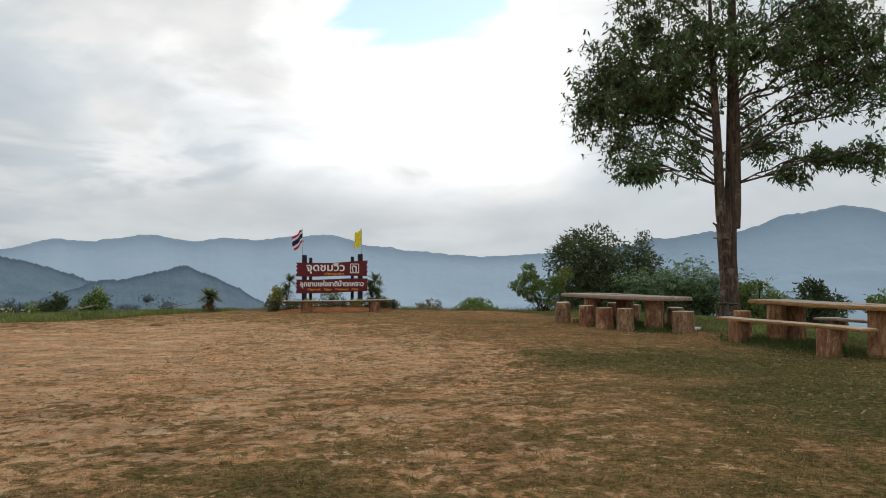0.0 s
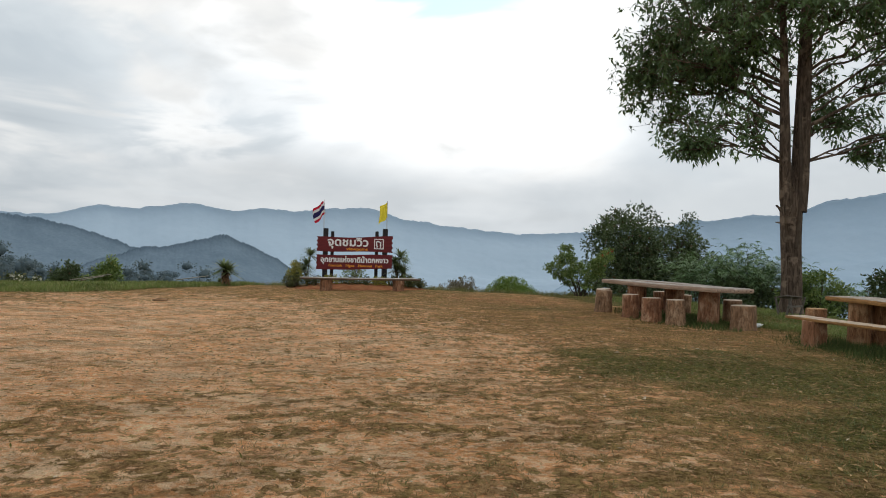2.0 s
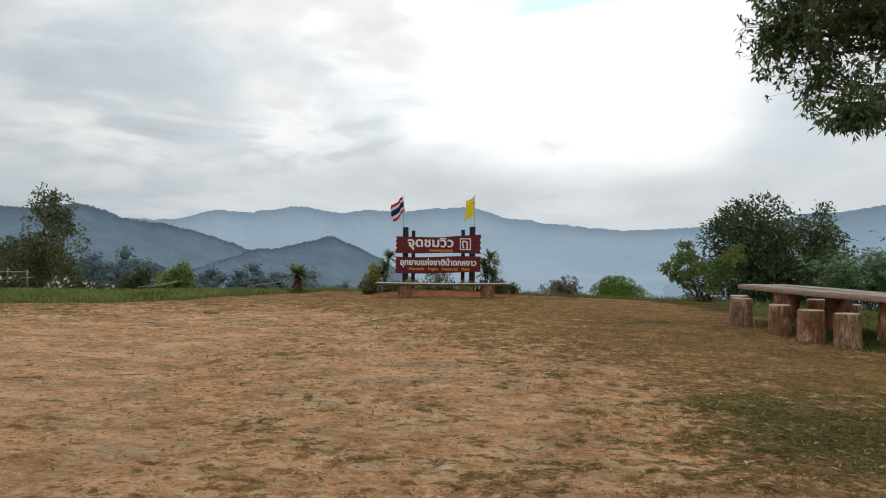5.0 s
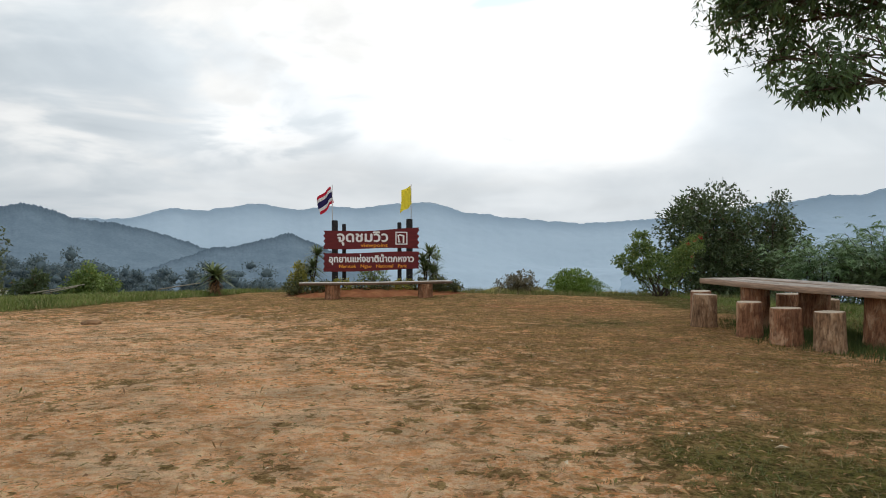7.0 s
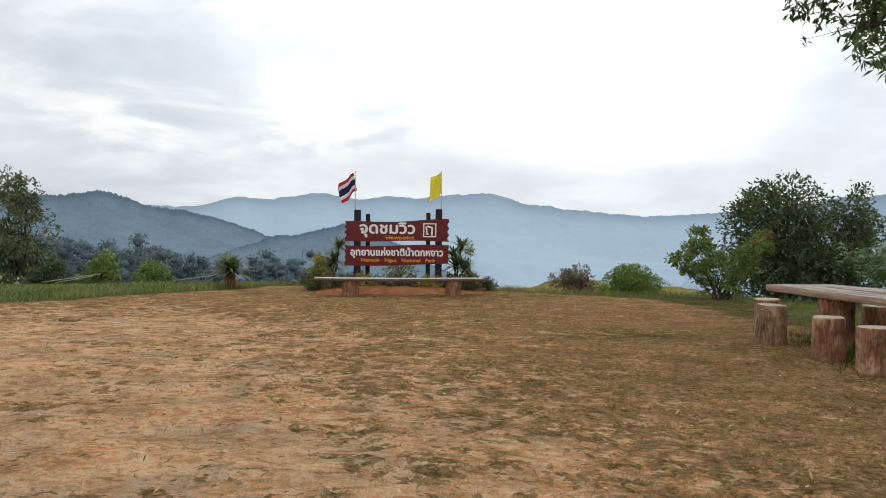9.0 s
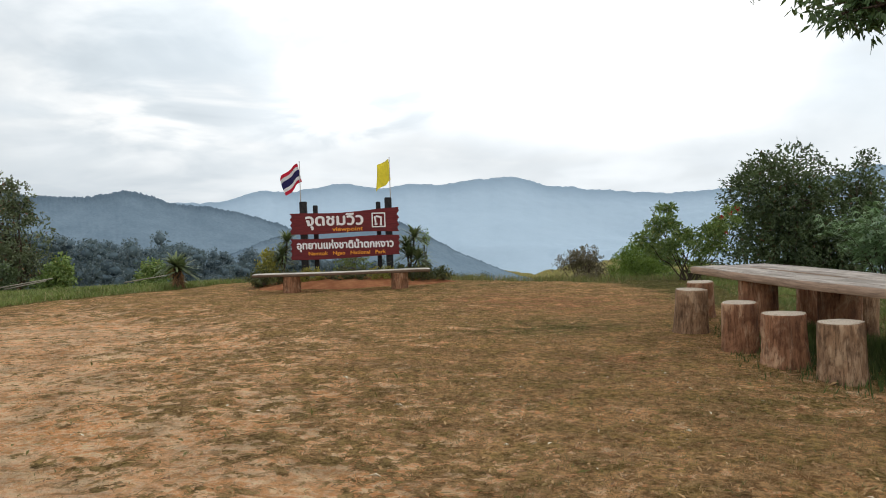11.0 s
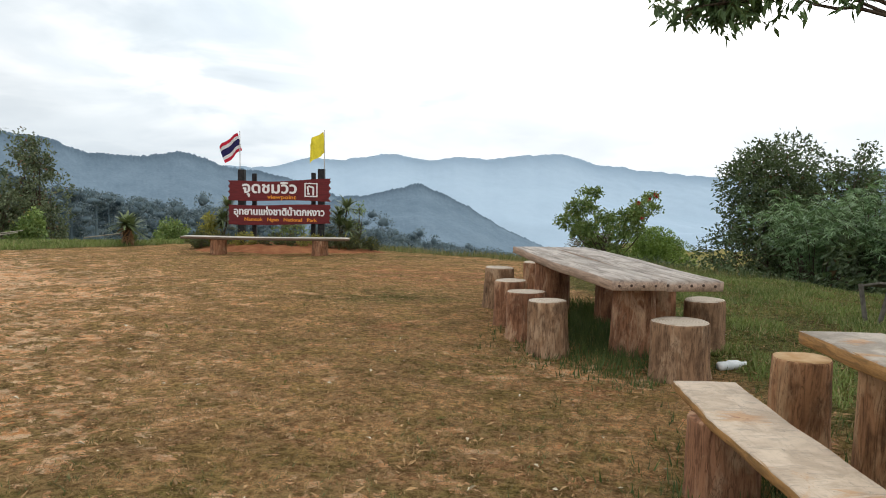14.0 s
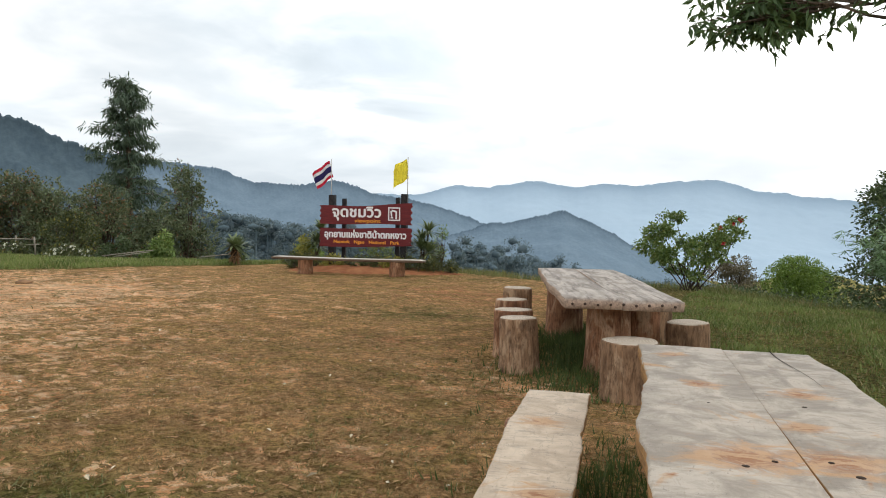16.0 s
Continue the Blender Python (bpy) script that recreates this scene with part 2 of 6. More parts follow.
def cut_orange_build(N, pos):
    blot = N.noise(pos, 9.0, 4.0, 0.6)
    return N.mix(N.ramp(blot, 0.3, 0.7), (0.42, 0.24, 0.10), (0.55, 0.37, 0.20))


M_CUT_ORANGE = material("fresh_sawn_log_end", cut_orange_build, 0.8, 0.2)


def plank_material(name, top_a, top_b, stain, side, grain_dark):
    def build(N, pos):
        rnd = N.add("ShaderNodeObjectInfo").outputs["Random"]
        shift = N.add("ShaderNodeVectorMath", {0: pos, 1: N.add("ShaderNodeCombineXYZ", {0: N.math("MULTIPLY", rnd, 23.0), 1: N.math("MULTIPLY", rnd, 9.0), 2: 0.0}).outputs[0]}, op="ADD").outputs[0]
        grain = N.noise(N.stretch(shift, 1.0, 0.07, 1.0), 42.0, 5.0, 0.65, 0.7)
        board = N.noise(N.stretch(shift, 1.0, 0.30, 1.0), 6.0, 4.0, 0.6, 0.8)
        blot = N.noise(N.stretch(shift, 1.0, 0.09, 1.0), 11.0, 5.0, 0.66, 0.4)
        col = N.mix(N.ramp(board, 0.35, 0.65), top_a, top_b)
        col = N.mix(N.math("MULTIPLY", N.ramp(grain, 0.52, 0.72), 0.75), col, grain_dark)
        col = N.mix(N.math("MULTIPLY", N.ramp(blot, 0.48, 0.66), 0.70), col, stain)
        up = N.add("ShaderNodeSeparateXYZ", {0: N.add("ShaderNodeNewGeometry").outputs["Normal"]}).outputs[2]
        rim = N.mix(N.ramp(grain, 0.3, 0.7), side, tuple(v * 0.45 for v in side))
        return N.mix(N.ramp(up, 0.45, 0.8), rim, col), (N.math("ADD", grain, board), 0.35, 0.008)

    return material(name, build, 0.7, 0.3)


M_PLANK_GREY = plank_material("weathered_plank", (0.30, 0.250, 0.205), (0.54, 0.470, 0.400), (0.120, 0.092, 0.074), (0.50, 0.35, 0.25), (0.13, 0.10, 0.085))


def pale_build(N, pos, low=(0.300, 0.255, 0.205), high=(0.51, 0.440, 0.360), spots=()):
    """Pale sawn planks: grey-beige, with orange-brown stains drawn out across the grain and dark specks."""
    rnd = N.add("ShaderNodeObjectInfo").outputs["Random"]
    shift = N.add("ShaderNodeVectorMath", {0: pos, 1: N.add("ShaderNodeCombineXYZ", {0: N.math("MULTIPLY", rnd, 23.0), 1: N.math("MULTIPLY", rnd, 9.0), 2: 0.0}).outputs[0]}, op="ADD").outputs[0]
    grain = N.noise(N.stretch(shift, 1.0, 0.12, 1.0), 55.0, 5.0, 0.65, 0.7)
    saw = N.noise(N.stretch(shift, 0.25, 1.0, 1.0), 38.0, 4.0, 0.7, 0.4)
    cloudy = N.noise(shift, 7.0, 5.0, 0.65, 0.6)
    blot = N.noise(N.stretch(shift, 0.75, 1.0, 1.0), 3.3, 5.0, 0.68, 1.0)
    core = N.noise(N.stretch(shift, 0.6, 1.0, 1.0), 12.0, 4.0, 0.65, 1.5)
    col = N.mix(N.ramp(cloudy, 0.35, 0.65), low, high)
    col = N.mix(N.math("MULTIPLY", N.ramp(saw, 0.52, 0.68), 0.55), col, (0.29, 0.245, 0.200))
    col = N.mix(N.math("MULTIPLY", N.ramp(grain, 0.56, 0.72), 0.45), col, (0.31, 0.25, 0.19))
    stain = N.ramp(blot, 0.60, 0.70)
    col = N.mix(N.math("MULTIPLY", stain, 0.65), col, (0.50, 0.270, 0.105))
    col = N.mix(N.math("MULTIPLY", stain, N.ramp(core, 0.52, 0.66)), col, (0.27, 0.100, 0.035))
    # rusty stains bled out of the knots, drawn out across the board
    for kx, ky, kr in spots:
        off = N.add("ShaderNodeVectorMath", {0: N.stretch(pos, 1.0, 1.25, 0.0), 1: (kx, ky * 1.25, 0.0)}, op="DISTANCE").outputs["Value"]
        off = N.math("ADD", off, N.math("MULTIPLY", N.math("SUBTRACT", core, 0.5), kr * 3.2))
        near = N.ramp(off, kr, kr * 0.15)
        col = N.mix(N.math("MULTIPLY", near, 0.75), col, (0.50, 0.285, 0.135))
        col = N.mix(N.math("MULTIPLY", near, N.math("MULTIPLY", N.ramp(core, 0.45, 0.56), 0.85)), col, (0.27, 0.100, 0.040))
    chip = N.noise(N.stretch(pos, 1.0, 0.5, 1.0), 60.0, 3.0, 0.7, 1.0)
    col = N.mix(N.math("MULTIPLY", N.ramp(chip, 0.62, 0.70), 0.55), col, (0.19, 0.165, 0.145))
    up = N.add("ShaderNodeSeparateXYZ", {0: N.add("ShaderNodeNewGeometry").outputs["True Normal"]}).outputs[2]
    rim = N.mix(N.ramp(grain, 0.3, 0.7), (0.46, 0.24, 0.08), (0.20, 0.11, 0.04))
    return N.mix(N.ramp(up, 0.35, 0.6), rim, col), (N.math("ADD", N.math("ADD", grain, saw), cloudy), 0.45, 0.008)


TABLE_KNOTS = [(-0.21, 1.11, 0.008), (-0.52, 1.05, 0.012), (-0.23, 1.73, 0.014), (-0.31, 1.67, 0.011), (-0.45, 1.64, 0.010), (-0.49, 1.74, 0.015), (-0.60, 0.09, 0.011)]
TABLE_STAINS = [(-0.24, 1.66, 0.21), (-0.47, 1.62, 0.20), (-0.20, 0.84, 0.10), (-0.55, 0.86, 0.12), (-0.14, 0.28, 0.10), (-0.46, 1.30, 0.10), (-0.25, 2.5, 0.22), (-0.60, 2.3, 0.18)]
M_PLANK_PALE = material("pale_plank", lambda N, pos: pale_build(N, pos, spots=TABLE_STAINS), 0.7, 0.3)
M_PLANK_SEAT = material("pale_seat_plank", lambda N, pos: pale_build(N, pos, (0.46, 0.355, 0.255), (0.64, 0.515, 0.385), [(-0.13, 0.62, 0.13), (-0.2, 1.5, 0.14), (-0.1, 2.3, 0.12)]), 0.7, 0.3)
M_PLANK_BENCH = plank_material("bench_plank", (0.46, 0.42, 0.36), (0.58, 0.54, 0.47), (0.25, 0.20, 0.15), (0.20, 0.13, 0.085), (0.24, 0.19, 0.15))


def bark_build(N, pos):
    grain = N.noise(N.stretch(pos, 1.0, 1.0, 0.16), 20.0, 5.0, 0.65, 0.8)
    blot = N.noise(pos, 2.6, 4.0, 0.6)
    col = N.mix(N.ramp(grain, 0.3, 0.7), (0.046, 0.033, 0.024), (0.165, 0.122, 0.088))
    col = N.mix(N.math("MULTIPLY", N.ramp(blot, 0.53, 0.64), 0.65), col, (0.30, 0.225, 0.160))
    return col, (grain, 0.9, 0.03)


M_BARK = material("tree_bark", bark_build, 0.9, 0.15)


def twig_build(N, pos):
    return N.mix(N.noise(pos, 12.0), (0.05, 0.036, 0.026), (0.12, 0.092, 0.068))


M_TWIG = material("twig_bark", twig_build, 0.9, 0.15)


def leaf_material(name, dark, light, odd=None, odd_share=0.06, rough=0.45):
    m = bpy.data.materials.new(name)
    m.use_nodes = True
    N = Nodes(m.node_tree)
    rnd = N.add("ShaderNodeNewGeometry").outputs["Random Per Island"]
    pos = N.add("ShaderNodeTexCoord").outputs["Object"]
    clump = N.noise(pos, 0.9, 2.0)
    f = N.math("ADD", N.math("MULTIPLY", rnd, 0.6), N.math("MULTIPLY", N.ramp(clump, 0.3, 0.7), 0.4))
    col = N.mix(f, dark, light)
    if odd:
        col = N.mix(N.ramp(rnd, 1.0 - odd_share, 1.0 - odd_share * 0.5), col, odd)
    p = N.add("ShaderNodeBsdfPrincipled", {"Base Color": col, "Roughness": rough, "Specular IOR Level": 0.35})
    tr = N.add("ShaderNodeBsdfTranslucent", {"Color": N.mix(0.5, col, (0.10, 0.14, 0.02))})
    mx = N.add("ShaderNodeMixShader", {0: 0.22})
    N.t.links.new(p.outputs[0], mx.inputs[1])
    N.t.links.new(tr.outputs[0], mx.inputs[2])
    N.t.links.new(mx.outputs[0], N.add("ShaderNodeOutputMaterial").inputs[0])
    return m


M_LEAF_TREE = leaf_material("tree_leaf", (0.036, 0.070, 0.029), (0.180, 0.280, 0.108), (0.20, 0.17, 0.08), 0.02)
M_LEAF_DARK = leaf_material("dark_leaf", (0.026, 0.048, 0.024), (0.150, 0.198, 0.084), (0.120, 0.072, 0.036), 0.04)
M_LEAF_BAMBOO = leaf_material("bamboo_leaf", (0.084, 0.163, 0.071), (0.289, 0.434, 0.192))
M_LEAF_FRESH = leaf_material("fresh_leaf", (0.088, 0.155, 0.043), (0.330, 0.426, 0.126), (0.375, 0.375, 0.112), 0.05)
M_LEAF_ROUND = leaf_material("dome_leaf", (0.085, 0.155, 0.03), (0.290, 0.400, 0.080))
M_LEAF_BROWN = leaf_material("brownish_leaf", (0.116, 0.101, 0.062), (0.279, 0.225, 0.147))
M_LEAF_YOUNG = leaf_material("young_tree_leaf", (0.050, 0.070, 0.038), (0.235, 0.275, 0.145), (0.22, 0.12, 0.07), 0.05)
M_LEAF_RUST = leaf_material("rusty_leaf", (0.058, 0.074, 0.040), (0.215, 0.240, 0.118), (0.30, 0.15, 0.08), 0.14)
M_LEAF_CONIFER = leaf_material("conifer_leaf", (0.040, 0.068, 0.048), (0.135, 0.185, 0.115))
M_LEAF_YUCCA = leaf_material("yucca_leaf", (0.07, 0.112, 0.043), (0.24, 0.287, 0.132))
M_LEAF_YELLOW = leaf_material("croton_leaf", (0.17, 0.18, 0.035), (0.56, 0.50, 0.11))
M_LEAF_HEDGE = leaf_material("hedge_leaf", (0.046, 0.059, 0.025), (0.147, 0.163, 0.062), (0.30, 0.26, 0.05), 0.1)
M_GRASS = leaf_material("grass_blade", (0.078, 0.096, 0.028), (0.271, 0.287, 0.096), (0.33, 0.25, 0.12), 0.25, 0.7)
M_GRASS_DRY = leaf_material("dry_grass_blade", (0.230, 0.125, 0.050), (0.80, 0.50, 0.240), (0.17, 0.15, 0.04), 0.22, 0.8)
# lush green, coloured darker to carry the shade under the tables
M_GRASS_SHADED = leaf_material("shaded_green_blade", (0.030, 0.052, 0.012), (0.135, 0.180, 0.050), (0.20, 0.18, 0.07), 0.08, 0.7)
M_GRASS_LUSH = leaf_material("lush_grass_blade", (0.062, 0.100, 0.020), (0.310, 0.370, 0.100), (0.42, 0.34, 0.16), 0.14, 0.6)


def paint_build(N, pos):
    grain = N.noise(N.stretch(pos, 0.10, 1.0, 1.0), 40.0, 4.0, 0.6)
    blot = N.noise(pos, 3.0, 4.0, 0.6)
    col = N.mix(N.ramp(grain, 0.3, 0.7), (0.110, 0.009, 0.012), (0.170, 0.017, 0.019))
    return N.mix(N.math("MULTIPLY", N.ramp(blot, 0.5, 0.75), 0.45), col, (0.075, 0.010, 0.010)), (grain, 0.3, 0.006)


M_RED = material("red_painted_board", paint_build, 0.55, 0.35)


def plain(name, a, b, rough=0.7, scale=14.0):
    return material(name, lambda N, pos: N.mix(N.ramp(N.noise(pos, scale, 4.0, 0.6), 0.3, 0.7), a, b), rough, 0.3)


M_POST = plain("blackened_post", (0.010, 0.010, 0.012), (0.030, 0.028, 0.028), 0.6)
M_WHITE = plain("white_paint", (0.82, 0.82, 0.81), (0.88, 0.88, 0.87), 0.6)
M_ORANGE = plain("orange_paint", (0.80, 0.30, 0.035), (0.90, 0.38, 0.05), 0.6)
def cloth(name, col):
    """Thin cloth that lets the sky shine through."""
    m = bpy.data.materials.new(name)
    m.use_nodes = True
    N = Nodes(m.node_tree)
    pos = N.add("ShaderNodeTexCoord").outputs["Object"]
    c = N.mix(N.ramp(N.noise(pos, 14.0, 4.0, 0.6), 0.3, 0.7), col, tuple(v * 0.85 for v in col))
    p = N.add("ShaderNodeBsdfPrincipled", {"Base Color": c, "Roughness": 0.8, "Specular IOR Level": 0.2})
    mx = N.add("ShaderNodeMixShader", {0: 0.62})
    N.t.links.new(p.outputs[0], mx.inputs[1])
    N.t.links.new(N.add("ShaderNodeBsdfTranslucent", {"Color": c}).outputs[0], mx.inputs[2])
    N.t.links.new(mx.outputs[0], N.add("ShaderNodeOutputMaterial").inputs[0])
    return m


M_FLAG_RED = cloth("flag_red", (0.60, 0.03, 0.06))
M_FLAG_WHITE = cloth("flag_white", (0.80, 0.79, 0.80))
M_FLAG_BLUE = cloth("flag_blue", (0.035, 0.030, 0.11))
M_FLAG_YELLOW = cloth("flag_yellow", (0.95, 0.80, 0.075))
M_POLE = plain("pale_pole", (0.45, 0.43, 0.40), (0.55, 0.53, 0.50), 0.4)
M_BOLT = plain("rusted_bolt", (0.055, 0.035, 0.026), (0.10, 0.055, 0.035), 0.6)
M_PLASTIC = plain("crumpled_plastic", (0.62, 0.66, 0.66), (0.80, 0.82, 0.82), 0.25)
M_LITTER = plain("dry_leaf_litter", (0.56, 0.46, 0.31), (0.78, 0.68, 0.50), 0.95)
M_LITTER_BROWN = plain("brown_leaf_litter", (0.20, 0.11, 0.055), (0.34, 0.20, 0.10), 0.8)
M_STAND = plain("grey_scrap_wood", (0.088, 0.077, 0.063), (0.165, 0.149, 0.121), 0.8)
M_PETAL_RED = plain("red_petal", (0.50, 0.02, 0.035), (0.62, 0.035, 0.05), 0.6)
M_PETAL_WHITE = plain("white_petal", (0.68, 0.68, 0.52), (0.80, 0.80, 0.68), 0.6)
M_BAMBOO_POLE = plain("dead_bamboo", (0.22, 0.19, 0.14), (0.34, 0.30, 0.24), 0.7)
M_KNOT = plain("dark_knot", (0.018, 0.011, 0.008), (0.055, 0.030, 0.018), 0.95, 90.0)


# ---- building helpers ----
def link(name, me, mat, parent=None, label=""):
    ob = new(name, me)
    if mat:
        me.materials.append(mat)
    if parent:
        ob.parent = parent
    if label:
        ob["label"] = label
    return ob


def part(name, bm, mat, parent, label="", smooth=True):
    """Links a bmesh as one mesh under a thing or a part."""
    me = bpy.data.meshes.new(name)
    bmesh.ops.recalc_face_normals(bm, faces=bm.faces)
    for f in bm.faces:
        f.smooth = smooth
    bm.to_mesh(me)
    bm.free()
    return link(name, me, mat, parent, label)


def thing(name, m, label, category, group="", kind=""):
    ob = new(name)
    ob.matrix_world = m
    return tagged(ob, label, category, group, kind)


def arrays_mesh(name, verts, faces, smooth=False):
    """A mesh from numpy arrays, all faces with the same number of corners."""
    me = bpy.data.meshes.new(name)
    n = faces.shape[1]
    me.vertices.add(len(verts))
    me.vertices.foreach_set("co", np.asarray(verts, np.float32).ravel())
    me.loops.add(faces.size)
    me.loops.foreach_set("vertex_index", faces.astype(np.int32).ravel())
    me.polygons.add(len(faces))
    me.polygons.foreach_set("loop_start", np.arange(0, faces.size, n, dtype=np.int32))
    me.polygons.foreach_set("loop_total", np.full(len(faces), n, np.int32))
    me.polygons.foreach_set("use_smooth", np.full(len(faces), smooth))
    me.update(calc_edges=True)
    return me


def vnoise(x, y, seed=0):
    """Smooth value noise in 0 to 1 on arrays."""
    xi, yi = np.floor(x).astype(np.int64), np.floor(y).astype(np.int64)
    fx, fy = x - xi, y - yi
    fx, fy = fx * fx * (3 - 2 * fx), fy * fy * (3 - 2 * fy)

    def h(a, b):
        n = (a * 374761393 + b * 668265263 + seed * 1274126177) & 0xFFFFFFFF
        n = ((n ^ (n >> 13)) * 1274126177) & 0xFFFFFFFF
        return ((n ^ (n >> 16)) & 0xFFFF) / 65535.0

    top = h(xi, yi) * (1 - fx) + h(xi + 1, yi) * fx
    bot = h(xi, yi + 1) * (1 - fx) + h(xi + 1, yi + 1) * fx
    return top * (1 - fy) + bot * fy


def fbm(x, y, octaves=4, seed=0):
    out, amp, total = 0.0, 1.0, 0.0
    for k in range(octaves):
        out = out + amp * vnoise(x * 2**k + 17.3 * k, y * 2**k - 9.1 * k, seed + k)
        total += amp
        amp *= 0.5
    return out / total


def smooth01(v, a, b):
    u = np.clip((v - a) / (b - a), 0, 1)
    return u * u * (3 - 2 * u)


# ---- the hilltop: a level lawn whose brow falls away into the valley ----
BROW_X = [-60, -30, -14, -10, -6, -2, 3, 5.2, 7.3, 9, 14, 30, 60]
BROW_Y = [28, 23.5, 20.5, 21.4, 24.0, 24.6, 23.4, 24.0, 21.8, 20.8, 18.5, 11, 0]


def ground_z(x, y):
    x, y = np.asarray(x, float), np.asarray(y, float)
    d = y - np.interp(x, BROW_X, BROW_Y)
    soft = 0.5 * (d + np.sqrt(d * d + 2.0)) - 0.06
    fall = -0.135 * np.clip(soft, 0, 46) - 0.55 * np.clip(soft - 46, 0, 260)
    side = np.clip(x - 6.5, 0, 60)
    fall = fall - 0.050 * side * smooth01(side, 0, 5) - 0.25 * np.clip(np.abs(x) - 70, 0, 400)
    near = (fbm(x * 0.35, y * 0.35, 3, 5) - 0.5) * 0.10 + (fbm(x * 2.2, y * 2.2, 3, 8) - 0.5) * 0.035
    rough = (fbm(x * 0.02, y * 0.02, 3, 11) - 0.5) * 30 * smooth01(d, 60, 400)
    return np.maximum(fall, -165) + near * smooth01(-d, -14, 0) + rough


def gz(x, y):
    return float(ground_z(x, y))


def blob(x, y, cx, cy, rx, ry):
    return np.exp(-(((x - cx) / rx) ** 2 + ((y - cy) / ry) ** 2))


def edge_y(x):
    """Where the uncut strip along the lawn's edge begins."""
    return np.interp(x, [-30, -12, -8.8, -7.4, -6.3, -5.6, -5.2], [13.0, 15.8, 16.9, 18.0, 19.8, 22.0, 30.0])


def cover_at(x, y):
    """How much of the ground is grown over (0 bare soil, 1 turf), and how green that turf is."""
    bare = 0.98 * blob(x, y, -5.4, 11.6, 5.8, 6.2) + 0.30 * blob(x, y, 0.0, 7.5, 3.0, 4.0) + 0.45 * blob(x, y, -0.7, 11.3, 1.0, 0.6)
    bare += 0.30 * blob(x, y, -3.4, 5.0, 3.2, 3.0) + 0.30 * blob(x, y, -4.0, 16.5, 3.0, 1.5) + 0.30 * blob(x, y, 4.4, 10.9, 0.30, 0.25) + 0.14 * blob(x, y, 5.2, 11.2, 0.8, 0.4)
    bare += 0.24 * blob(x, y, 0.7, 10.6, 2.4, 2.2) + 0.12 * blob(x, y, 2.5, 5.0, 3.0, 2.5) + 0.35 * blob(x, y, 5.3, 13.8, 0.9, 0.5)
    patch = (fbm(x * 1.1, y * 1.5, 4, 21) - 0.5) * 0.7 + (fbm(x * 3.6, y * 5.0, 4, 31) - 0.5) * 0.8
    cover = 0.93 - bare + patch * (0.25 + 0.75 * np.clip(bare * 1.6, 0, 1))
    # near right: greener turf, whose darker tone also stands in for tree shade
    green = 0.20 + 0.85 * smooth01(x + 0.35 * (y - 15), 5.7, 6.6) * smooth01(y, 10.6, 12.6) + 0.60 * smooth01(x, 0.6, 4.5) * (1 - smooth01(y, 8, 13))
    green += 0.18 * blob(x, y, 4.4, 9.1, 1.8, 0.9) + 0.50 * blob(x, y, 2.8, 16.9, 1.2, 0.6) + 0.55 * blob(x, y, 5.6, 15.4, 0.7, 1.3)
    green += 0.55 * blob(x, y, 7.2, 10.8, 0.9, 1.5) + 0.30 * blob(x, y, -0.5, 2.5, 4.0, 1.6) + 0.36 * blob(x, y, 4.0, 10.0, 2.2, 1.5)
    green += 0.85 * smooth01(y - edge_y(x), 0, 0.9)
    green = green + (fbm(x * 0.8, y * 0.8, 3, 41) - 0.5) * 0.9
    cover = cover + 0.5 * smooth01(green, 0.5, 0.9)
    away = smooth01(y - np.interp(x, BROW_X, BROW_Y), 0.5, 3.0)
    return np.clip(cover + away, -0.3, 1.3), np.clip(green + away * 0.6, 0, 1)


def red_at(x, y):
    """Where the trodden thatch is rusty."""
    return 0.55 * blob(x, y, 2.2, 19.6, 2.6, 1.7) + 0.5 * blob(x, y, 5.2, 13.5, 0.9, 0.5) + 0.35 * blob(x, y, 3.6, 14.6, 1.0, 0.8) + 0.4 * blob(x, y, 4.9, 11.6, 1.0, 0.5) + 0.3 * blob(x, y, 1.0, 6.0, 2.0, 1.0) - 0.12


def spread(lo, hi, step, far):
    """Even steps from lo to hi, and ever longer ones from there out to far."""
    side, d, s = [], 0.0, step
    while d < far:
        s *= 1.13
        d += s
        side.append(d)
    side = np.array(side)
    return np.concatenate([lo - side[::-1], np.arange(lo, hi, step), hi + side])


gx, gy = spread(-11.0, 12.0, 0.085, 4200), spread(1.5, 25.0, 0.085, 4200)
XX, YY = np.meshgrid(gx, gy)
ZZ = ground_z(XX, YY)
cov, grn = cover_at(XX, YY)
# turf stands a little proud of the bare soil
ZZ = ZZ + 0.018 * smooth01(cov, 0.25, 0.7) * smooth01(26 - np.hypot(XX - 1, YY - 12), 0, 6)
nx, ny = len(gx), len(gy)
ids = np.arange(nx * ny).reshape(ny, nx)
quads = np.stack([ids[:-1, :-1], ids[:-1, 1:], ids[1:, 1:], ids[1:, :-1]], -1).reshape(-1, 4)
ground_me = arrays_mesh("ground", np.stack([XX, YY, ZZ], -1).reshape(-1, 3), quads, True)
for key, values in (("cover", cov), ("green", grn), ("red", red_at(XX, YY))):
    ground_me.attributes.new(key, "FLOAT", "POINT").data.foreach_set("value", values.astype(np.float32).ravel())
tagged(link("ground", ground_me, M_GROUND), "worn hilltop lawn of dry grass and bare sandy soil", "ground", kind="structure")


